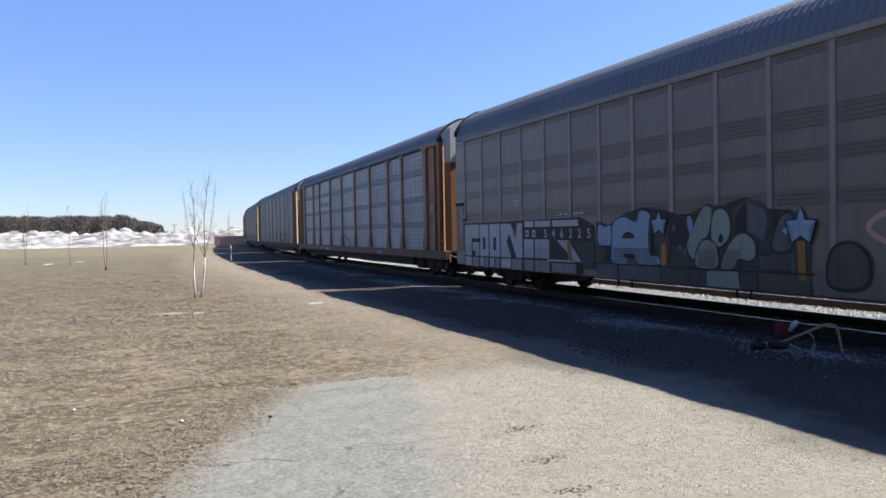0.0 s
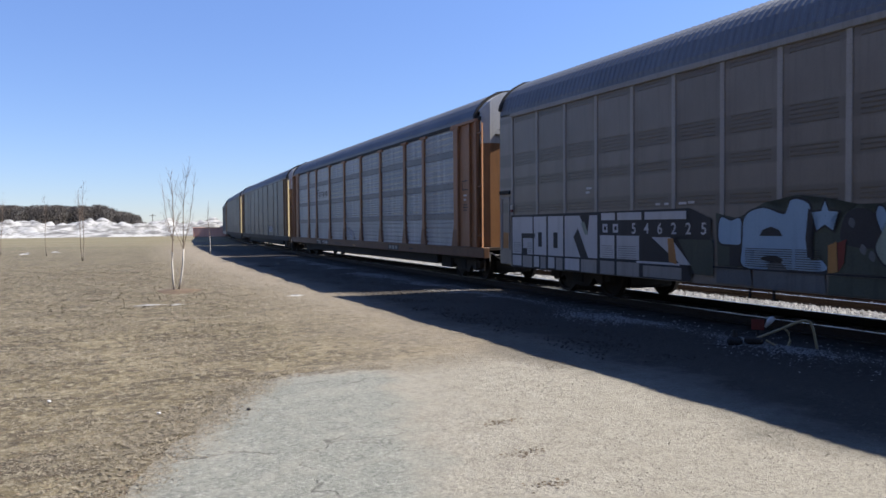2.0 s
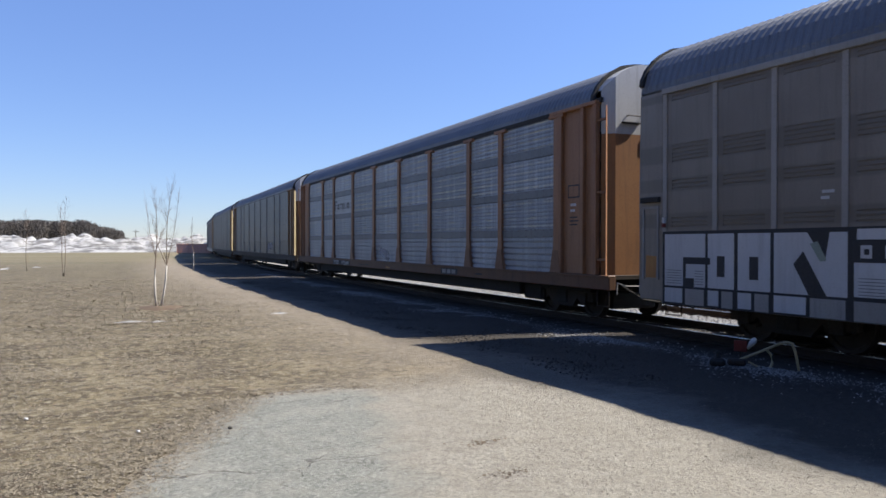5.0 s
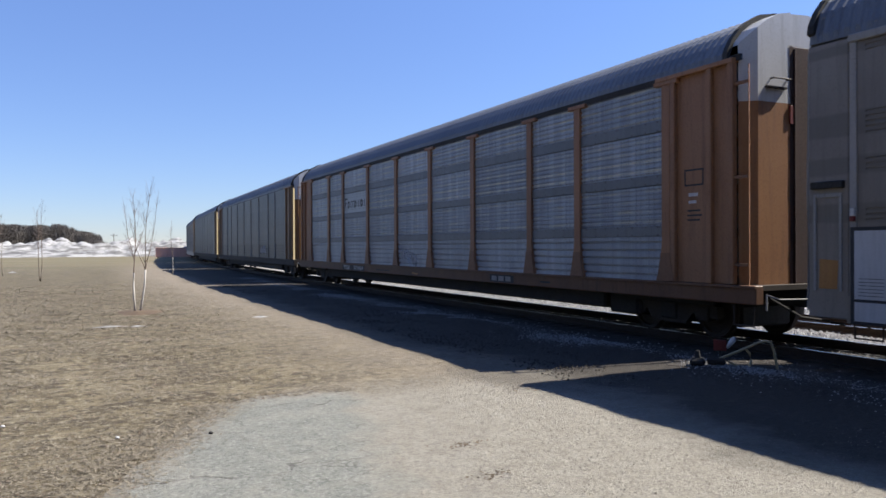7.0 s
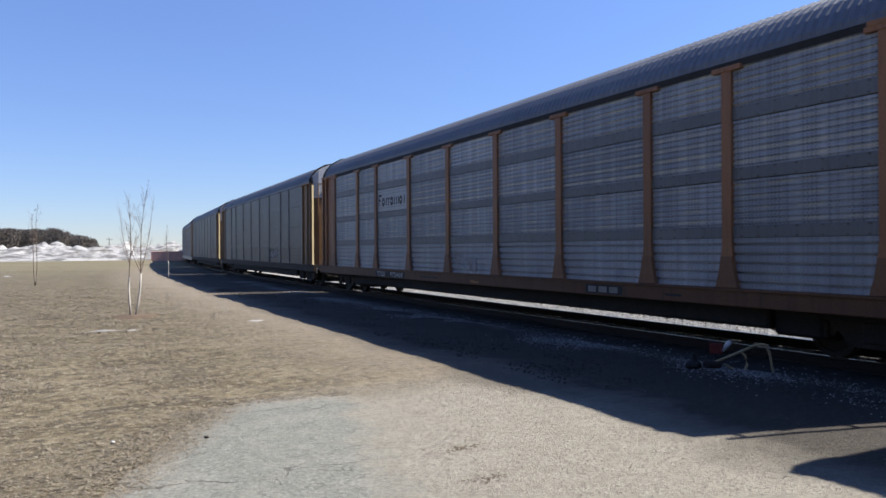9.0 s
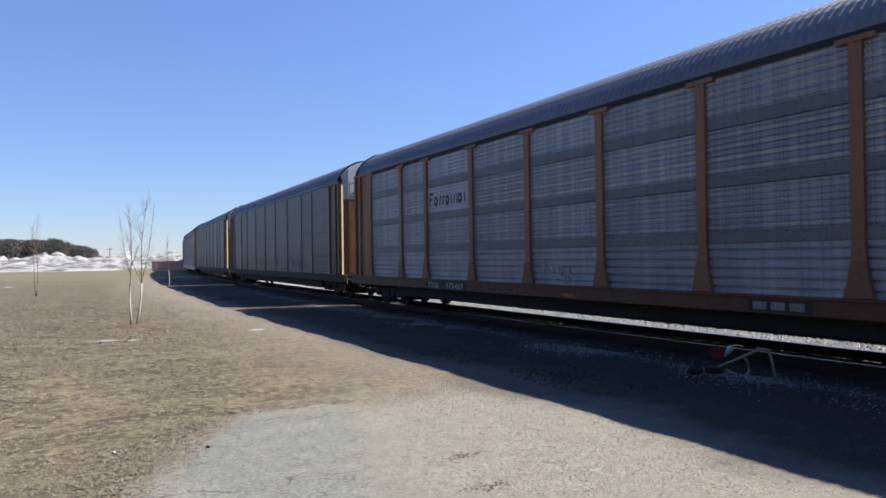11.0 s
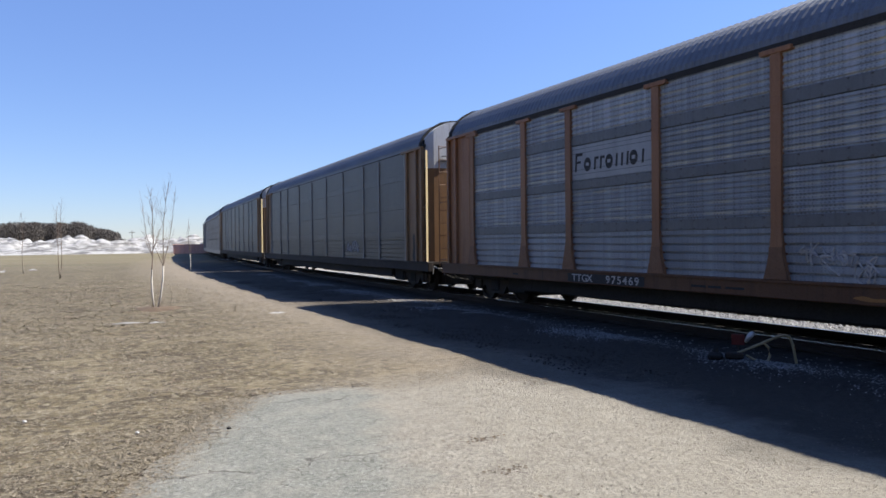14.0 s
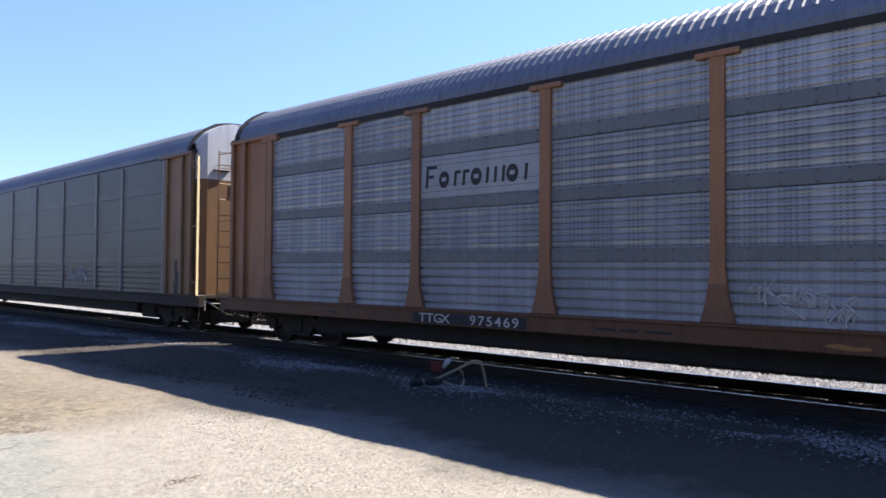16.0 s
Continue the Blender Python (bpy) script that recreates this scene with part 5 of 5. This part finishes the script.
# ---- saplings ----
def build_sapling(x, y, stems, height, wrap, label, seed, mulch=0.0, leans=()):
    rng = random.Random(seed)
    tree = new("sapling")
    tagged(tree, label, "tree", "young trees on the lawn")
    tree.location = (x, y, 0)
    for k in range(stems):
        a = 2 * math.pi * (k + 0.35) / stems + rng.uniform(-0.3, 0.3)
        lean = rng.uniform(0.06, 0.12) if stems > 1 else 0.03
        top = height * (1 - 0.16 * k)
        if leans:
            a, lean, part_height, fork = leans[k]
            top = height * part_height
        pts, rad = [], []
        wx, wy = rng.uniform(-1, 1) * 0.05, rng.uniform(-1, 1) * 0.05
        for i in range(10):
            f = i / 9
            out = 0.06 + lean * top * (f ** 0.8)
            pts.append((math.cos(a) * out + wx * math.sin(f * 7), math.sin(a) * out + wy * math.sin(f * 6), top * f))
            rad.append(0.021 * (1 - f) ** 1.1 + 0.0025)
        bm = bmesh.new()
        n_low = max(2, round(9 * wrap) + 1)
        tube(bm, pts[:n_low], [r + (0.008 if wrap else 0) for r in rad[:n_low]], 8)
        trunk = part("trunk", bm, "birch" if wrap else "trunk", tree, "white lower stem" if wrap else "", True)
        bm = bmesh.new()
        tube(bm, pts[n_low - 1:], rad[n_low - 1:], 6)
        for j in range(20):
            f = rng.uniform(0.36, 0.97)
            i = min(int(f * 9), 8)
            p = Vector(pts[i]).lerp(Vector(pts[i + 1]), f * 9 - i)
            b = rng.uniform(0, 2 * math.pi)
            ln = rng.uniform(0.3, 0.95) * (1.2 - 0.75 * f) * height / 3.5
            d = Vector((math.cos(b) * 0.36, math.sin(b) * 0.36, 0.92))
            mid = p + d * ln * 0.5 + Vector((0, 0, -0.02))
            end = p + d * ln + Vector((0, 0, 0.12 * ln))
            tube(bm, [p, mid, end], [0.0055, 0.0035, 0.0015], 4)
            for _ in range(2):
                q = p.lerp(end, rng.uniform(0.35, 0.9))
                e = Vector((rng.uniform(-1, 1), rng.uniform(-1, 1), rng.uniform(0.3, 1.2))).normalized()
                tube(bm, [q, q + e * ln * 0.4], [0.003, 0.0015], 3)
        for b, f0, reach, rise in (fork if leans else ()):
            p = Vector(pts[int(f0 * 9)])
            q = p + Vector((math.cos(b) * reach, math.sin(b) * reach, rise))
            bend = p.lerp(q, 0.45) + Vector((math.cos(b) * 0.05, math.sin(b) * 0.05, -0.03))
            tube(bm, [p, bend, q], [0.010, 0.007, 0.002], 5)
            for j in range(12):
                r = bend.lerp(q, rng.uniform(0.0, 0.95))
                tube(bm, [r, r + Vector((rng.uniform(-0.12, 0.12), rng.uniform(-0.12, 0.12), rng.uniform(0.15, 0.4)))], [0.003, 0.0012], 3)
        part("crown", bm, "twig", tree)
    if mulch:
        bm = bmesh.new()
        ring = []
        c = bm.verts.new((0, 0, 0.055))
        for i in range(40):
            b = 2 * math.pi * i / 40
            r = mulch * (1 + 0.3 * noise.noise((math.cos(b) * 2, math.sin(b) * 2, seed)) + 0.3 * noise.noise((math.cos(b) * 7, math.sin(b) * 7, seed)))
            ring.append((bm.verts.new((math.cos(b) * r * 0.6, math.sin(b) * r * 0.6, 0.035 + 0.03 * noise.noise((i * 0.7, seed, 0)))), bm.verts.new((math.cos(b) * r, math.sin(b) * r, -0.04))))
        for i in range(40):
            p, q = ring[i], ring[(i + 1) % 40]
            bm.faces.new((c, p[0], q[0]))
            bm.faces.new((p[0], p[1], q[1], q[0]))
        bed = part("mulch_bed", bm, "mulch", None, "", True)
        bed.location = (x, y, 0)
        tagged(bed, "ring of brown bark mulch around a young birch", "mulch", kind="stuff")


build_sapling(2.63, 22.8, 2, 3.55, 0.34, "leafless young birch with white lower stems in mulch", 11, 0.85, ((0.1, 0.085, 1.0, ((0.4, 0.4, 0.42, 2.2), (3.0, 0.34, 0.38, 1.3))), (3.3, 0.008, 0.93, ((3.4, 0.45, 0.28, 1.5),))))
build_sapling(0.50, 46.3, 2, 4.4, 0.0, "leafless young tree with thin brown stems on the lawn", 23)
build_sapling(-1.45, 55.5, 1, 3.9, 0.0, "slender leafless young tree on the far lawn", 37)
build_sapling(-4.4, 60.0, 2, 4.0, 0.0, "leafless young tree with thin brown stems on the lawn", 41)
build_sapling(8.25, 52.4, 1, 3.5, 0.30, "leafless sapling with white lower stem beside the railway", 53)


# ---- snow banks, woods and the red container in the distance ----
def polar(az, r):
    return r * math.sin(radians(az)), r * math.cos(radians(az))


def build_snow(r0, r1, az0, az1, height, seed, label):
    verts, faces = [], []
    na, nr = 260, 12
    for i in range(na):
        az = az0 + (az1 - az0) * i / (na - 1)
        for j in range(nr):
            f = j / (nr - 1)
            x, y = polar(az, r0 + (r1 - r0) * f)
            shape = math.sin(math.pi * f) ** 0.6
            lump = 0.62 + 0.7 * noise.noise((x * 0.10, y * 0.10, seed)) + 0.45 * noise.noise((x * 0.32, y * 0.32, seed)) + 0.08 * noise.noise((x * 0.9, y * 0.9, seed))
            ends = min(1, i / 12, (na - 1 - i) / 12)
            verts.append((x, y, max(-0.05, height * shape * max(lump, 0.12) * ends - 0.04)))
    for i in range(na - 1):
        for j in range(nr - 1):
            a = i * nr + j
            faces.append((a, a + 1, a + nr + 1, a + nr))
    tagged(mesh_object("snow_bank", verts, faces, "snow", None, "", True), label, "snow", kind="stuff")


build_snow(158, 176, -16, 13, 1.5, 3, "long low bank of old dirty snow beyond the lawn")
build_snow(192, 206, -16, 13, 2.9, 9, "high ploughed snow pile behind the low bank")
build_snow(212, 240, -16, 13, 4.2, 21, "rough heaps of ploughed snow in the distance")
rng = random.Random(4)
PATCHES = [(rng.uniform(-3.4, -0.9), rng.uniform(59, 64), rng.uniform(0.18, 0.4), 0.7, 0.08) for _ in range(4)]
PATCHES += [(5.2, 19.6, 0.22, 0.8, 0.02), (1.55, 19.0, 0.36, 0.25, 0.012), (2.15, 18.7, 0.24, 0.4, 0.02)]
for x, y, w, squash, high in PATCHES:
    bm = bmesh.new()
    ring = []
    c = bm.verts.new((0, 0, high))
    for i in range(18):
        b = 2 * math.pi * i / 18
        r = w * rng.uniform(0.6, 1.3)
        ring.append(bm.verts.new((math.cos(b) * r, math.sin(b) * r * squash, -0.02)))
    for i in range(18):
        bm.faces.new((c, ring[i], ring[(i + 1) % 18]))
    patch = part("snow_patch", bm, "snow", None, "", True)
    patch.location = (x, y, 0.02)
    tagged(patch, "small leftover patch of old snow on the lawn" if high > 0.05 else "thin dirty remnant of snow on dead grass", "snow", "snow patches on the lawn")


def build_woods():
    rng = random.Random(12)
    verts, faces = [], []

    def leafy(x, y, base, top, wide, n):
        for _ in range(n):
            f = rng.random()
            z = base + (top - base) * f
            r = wide * (1 - 0.55 * f) * math.sqrt(rng.random())
            b = rng.uniform(0, 2 * math.pi)
            p = Vector((x + math.cos(b) * r, y + math.sin(b) * r, z))
            k = len(verts)
            s = rng.uniform(0.15, 0.4)
            for _ in range(3):
                verts.append(p + Vector((rng.uniform(-0.7, 0.7), rng.uniform(-0.7, 0.7), rng.uniform(-1.6, 1.6))) * s)
            faces.append((k, k + 1, k + 2))

    for i in range(620):
        az = rng.uniform(-17, 4.2)
        r = rng.uniform(330, 365)
        x, y = polar(az, r)
        fall = min(1, max(0.12, (4.5 - az) / 2.4)) if az > 2.1 else 1
        h = (10.2 + 1.0 * noise.noise((az * 0.9, 2, 0)) + rng.uniform(-0.35, 0.35)) * (0.55 + 0.45 * fall)
        leafy(x, y, 0.2, h, 3.2, 560)
        k = len(verts)
        for a in range(3):
            verts.append(Vector((x + 0.2 * math.cos(a * 2.1), y + 0.2 * math.sin(a * 2.1), 0)))
        verts.append(Vector((x, y, h)))
        faces += [(k, k + 1, k + 3), (k + 1, k + 2, k + 3), (k + 2, k, k + 3)]
    tagged(mesh_object("distant_woods", verts, faces, "woods"), "dark winter woods of pines and bare trees", "woods", kind="stuff")
    # thin line of far bare trees past the end of the woods
    verts.clear()
    faces.clear()
    for i in range(160):
        x, y = polar(rng.uniform(4, 14), rng.uniform(420, 470))
        leafy(x, y, 0.2, rng.uniform(2.5, 4.6), 2.6, 90)
    tagged(mesh_object("far_treeline", verts, faces, "woods"), "low distant line of bare trees", "woods", kind="stuff")


build_woods()


def build_unseen_pines():
    """Tall unseen pines, added behind the camera to hold back sky light."""
    rng = random.Random(31)
    verts, faces = [], []
    for i in range(150):
        if i < 95:
            x, y = rng.uniform(-30, -19), rng.uniform(-60, 62)
        else:
            x, y = rng.uniform(-28, 3), rng.uniform(-34, -24)
        h = rng.uniform(14, 19)
        for j in range(330):
            f = rng.random() ** 0.8
            r = 3.2 * (1 - f) * math.sqrt(rng.random()) + 0.3
            b = rng.uniform(0, 2 * math.pi)
            p = Vector((x + math.cos(b) * r, y + math.sin(b) * r, 0.6 + (h - 0.6) * f))
            k = len(verts)
            for _ in range(3):
                verts.append(p + Vector((rng.uniform(-1, 1), rng.uniform(-1, 1), rng.uniform(-0.6, 0.6))) * 0.95)
            faces.append((k, k + 1, k + 2))
        k = len(verts)
        for a in range(4):
            verts.append(Vector((x + 0.22 * math.cos(a * 1.57), y + 0.22 * math.sin(a * 1.57), -0.1)))
        verts.append(Vector((x, y, h)))
        faces += [(k + a, k + (a + 1) % 4, k + 4) for a in range(4)]
    tagged(mesh_object("unseen_pine_screen", verts, faces, "pines"), "unseen tall dark pines added behind to hold back sky light", "woods", kind="stuff")


build_unseen_pines()


def build_container():
    box_ob = new("container")
    tagged(box_ob, "low faded red steel bin standing beyond the lawn", "container")
    box_ob.matrix_world = pose(20.6, 134, 0, 0, 0, -8)
    bm = bmesh.new()
    box(bm, -2.3, 5.2, -1.1, 1.1, 0.12, 1.62, 0.03)
    part("body", bm, "brick_red", box_ob)
    for i in range(13):
        bm = bmesh.new()
        box(bm, -2.25 + i * 0.6, -2.15 + i * 0.6, -1.16, -1.09, 0.14, 1.55, 0.01)
        part("rib", bm, "brick_red", box_ob)
    bm = bmesh.new()
    box(bm, -2.36, 5.26, -1.17, 1.17, 1.55, 1.68, 0.02)
    part("rim", bm, "brick_red", box_ob)
    bm = bmesh.new()
    for x in (-1.9, 4.8):
        box(bm, x - 0.15, x + 0.15, -1.0, 1.0, -0.03, 0.13)
    part("skid", bm, "black", box_ob)


build_container()


def build_mast():
    mast = new("utility_pole")
    tagged(mast, "far thin utility pole with a crossarm behind the snow", "utility pole")
    x, y = polar(5.1, 300)
    mast.location = (x, y, 0)
    bm = bmesh.new()
    tube(bm, [(0, 0, 0), (0, 0, 6.6)], [0.16, 0.1], 8)
    part("pole", bm, "trunk", mast)
    bm = bmesh.new()
    box(bm, -1.1, 1.1, -0.06, 0.06, 5.9, 6.05)
    part("crossarm", bm, "trunk", mast)


build_mast()


# ---- loose ground cover ----
def scatter(name, count, place, size, mat, label, flat=True, seed=1, solid=False):
    rng = random.Random(seed)
    verts, faces = [], []
    for _ in range(count):
        got = place(rng)
        if not got:
            continue
        x, y, z = got
        s = rng.uniform(*size) * (1.0 if solid else min(1.3, 0.26 + y / 19))
        b = rng.uniform(0, 2 * math.pi)
        k = len(verts)
        if solid:
            for d in ((1, 0, 0), (-1, 0, 0), (0, 1, 0), (0, -1, 0), (0, 0, 1), (0, 0, -0.6)):
                q = rng.uniform(0.6, 1.25) * s
                c, sn = math.cos(b), math.sin(b)
                verts.append((x + (d[0] * c - d[1] * sn) * q, y + (d[0] * sn + d[1] * c) * q, z + d[2] * q * 0.75 + s * 0.3))
            for f in ((0, 2, 4), (2, 1, 4), (1, 3, 4), (3, 0, 4), (2, 0, 5), (1, 2, 5), (3, 1, 5), (0, 3, 5)):
                faces.append(tuple(k + i for i in f))
        else:
            w = s * (0.10 if flat else 0.42)
            lift = s * rng.uniform(0.04, 0.30)
            c, sn = math.cos(b), math.sin(b)
            verts += [(x - sn * w, y + c * w, z + 0.003), (x + sn * w, y - c * w, z + 0.003 + (0 if flat else lift * 0.6)), (x + c * s, y + sn * s, z + lift)]
            if not flat:
                verts.append((x + c * s - sn * w * 1.4, y + sn * s + c * w * 1.4, z + lift * 0.5))
                faces.append((k, k + 1, k + 2, k + 3))
            else:
                faces.append((k, k + 1, k + 2))
    tagged(mesh_object(name, verts, faces, mat), label, "ground cover", kind="stuff")


def lawn_edge(y):
    return 0.42 + (y - 5.75) * 0.52 if y < 8.7 else track_x(y) - 6.4 - 0.02 * (y - 9)


def height_at(x, y):
    rough = 0.03 * noise.noise((x * 0.5, y * 0.5, 0)) + 0.018 * noise.noise((x * 1.7, y * 1.7, 4))
    if y < 9.5 and x > -2 and x - track_x(y) < -3:
        rough *= 0.12
    elif y > 9.5 and x - track_x(y) < -4:
        rough *= 1.6
    return rough


def on_lawn(rng):
    y = 4.5 + 36 * rng.random() ** 1.9
    x = rng.uniform(-3 - y * 0.12, lawn_edge(y) + 0.3)
    if x > lawn_edge(y) - rng.random() * (0.5 if y < 8.2 else 4.0):
        return None
    if noise.noise((x * 1.1, y * 1.1, 5)) < rng.uniform(-0.4, 0.32):
        return None
    return x, y, height_at(x, y)


scatter("dead_grass", 230000, on_lawn, (0.035, 0.11), "straw", "matted dead straw-coloured lawn grass", True, 2)


def on_lawn_or_dirt(rng):
    y = 4.5 + 30 * rng.random() ** 1.7
    edge = lawn_edge(y)
    x = edge - abs(rng.gauss(0, 3.4)) - (rng.random() * 3 if y > 8 else 0) + rng.uniform(-0.2, 0.35)
    return x, y, height_at(x, y) + 0.006


scatter("leaf_litter", 9000, on_lawn_or_dirt, (0.014, 0.04), "leaf", "dry brown leaves and scraps scattered on the lawn", False, 3)


def along_apron(rng):
    y = rng.uniform(4.6, 8.9)
    x = 0.42 + (y - 5.75) * 0.52 - abs(rng.gauss(0, 0.16)) + 0.05
    return x, y, 0.008


scatter("edge_leaves", 2200, along_apron, (0.012, 0.035), "leaf", "rusty leaf litter along the edge of the asphalt", False, 13)


def over_apron(rng):
    y = rng.uniform(4.4, 9.5)
    x = 0.42 + (y - 5.75) * 0.52 + rng.gauss(-0.28, 0.22) + 0.18 * noise.noise((y * 1.7, 2, 8))
    if y > 9.0:
        x = rng.uniform(1.9, 3.6)
    return x, y, 0.013


scatter("edge_grass", 6500, over_apron, (0.05, 0.12), "straw", "dead grass creeping over the edge of the asphalt", True, 19)


def on_yard(rng):
    y = rng.uniform(3.5, 9.6)
    x = rng.uniform(1.0, 7.2)
    return x, y, 0.004


scatter("yard_grit", 3500, on_yard, (0.004, 0.009), "grit", "small loose grit on the yard", False, 6, True)


def clumps(rng):
    cx, cy, r = rng.choice(((3.44, 6.04, 0.10), (3.19, 5.14, 0.12), (2.95, 4.45, 0.10), (3.5, 9.3, 0.5), (4.6, 9.2, 0.45), (2.4, 9.25, 0.35), (5.4, 8.2, 0.35)))
    x, y = rng.gauss(cx, r), rng.gauss(cy, r * 0.5)
    return x, y, 0.012


scatter("leaf_clumps", 420, clumps, (0.02, 0.055), "leaf_dark", "small heaps of dry leaves on the grit", False, 7)


def on_bed(rng):
    y = 2.5 + 42 * rng.random() ** 1.5
    lat = rng.choice((rng.uniform(0.8, 2.85), rng.uniform(0.8, 2.8), rng.uniform(5.2, 7.2), rng.uniform(2.8, 5.2) if rng.random() < 0.2 else rng.uniform(1.0, 2.8)))
    x, yy, _ = along_track(y, lat)
    return x, yy, -0.012


def beside_rail(rng):
    y = -2.5 + 47 * rng.random() ** 1.3
    lat = rng.choice((rng.uniform(-0.6, 0.8), rng.gauss(-2.4, 0.27), rng.gauss(-2.4, 0.27), rng.gauss(-2.45, 0.4)))
    if lat < -1.7 and noise.noise((lat * 0.9, y * 0.45, 2)) < -0.28:
        return None
    near = 0.07 * math.exp(-((lat + 2.55) / 0.5) ** 2) * max(0, noise.noise((y * 0.35, 3, 1)) + 0.45)
    x, yy, _ = along_track(y, lat)
    return x, yy, near - 0.012


def on_soil(rng):
    y = 3.0 + 34 * rng.random() ** 1.5
    lat = rng.gauss(-4.4, 0.9)
    if lat < -5.2 or y < 7.5 or noise.noise((lat * 1.3, y * 0.8, 6)) < rng.uniform(-0.3, 0.3):
        return None
    x, yy, _ = along_track(y, lat)
    return x, yy, 0.0


scatter("soil_clods", 9000, on_soil, (0.008, 0.026), "clod", "dark crumbly soil and pebbles beside the railway", False, 27, True)
scatter("gravel", 52000, beside_rail, (0.010, 0.026), "gravel", "gravel along the near rail, toned dark for train shade", False, 10, True)
scatter("ballast", 26000, on_bed, (0.022, 0.045), "ballast", "pale crushed stone ballast around the rails", False, 9, True)


def small_stone(x, y, r, mat, label, name="stone"):
    bm = bmesh.new()
    bmesh.ops.create_icosphere(bm, subdivisions=2, radius=r)
    for v in bm.verts:
        v.co *= 1 + 0.25 * noise.noise(v.co * 9 / r * 0.1)
        v.co.z *= 0.6
    ob = part(name, bm, mat, None, "", True)
    ob.location = (x, y, 0.014 + r * 0.4)
    tagged(ob, label, "stone")


small_stone(1.53, 7.59, 0.022, "black", "small dark pebble on the asphalt")
small_stone(0.72, 7.84, 0.02, "white", "small white stone at the edge of the lawn")
small_stone(-0.25, 8.9, 0.022, "white", "small white stone lying in dead grass")


# ---- rolling ----
def rolled(t):
    for (t0, s0), (t1, s1) in zip(S_ROWS, S_ROWS[1:]):
        if t <= t1:
            return s0 + (s1 - s0) * (t - t0) / (t1 - t0)
    return S_ROWS[-1][1]


def motions():
    for car, start in TRAIN:
        rows = []
        for i in range(33):
            t = i * 0.5
            c = start - rolled(t)
            xa, xb = track_x(c - BOGIE), track_x(c + BOGIE)
            rows.append((t, pose((xa + xb) / 2, c, RAIL_TOP + 0.005, 0, 0, -math.degrees(math.atan2(xb - xa, 2 * BOGIE)))))
        walk(car, rows)
    # the wheels of the cars that pass near
    for w, y in WHEELS[:32]:
        walk(w, [(i * 0.25, pose(0, y, 0.425, math.degrees(rolled(i * 0.25) / 0.425))) for i in range(65)])


motions()
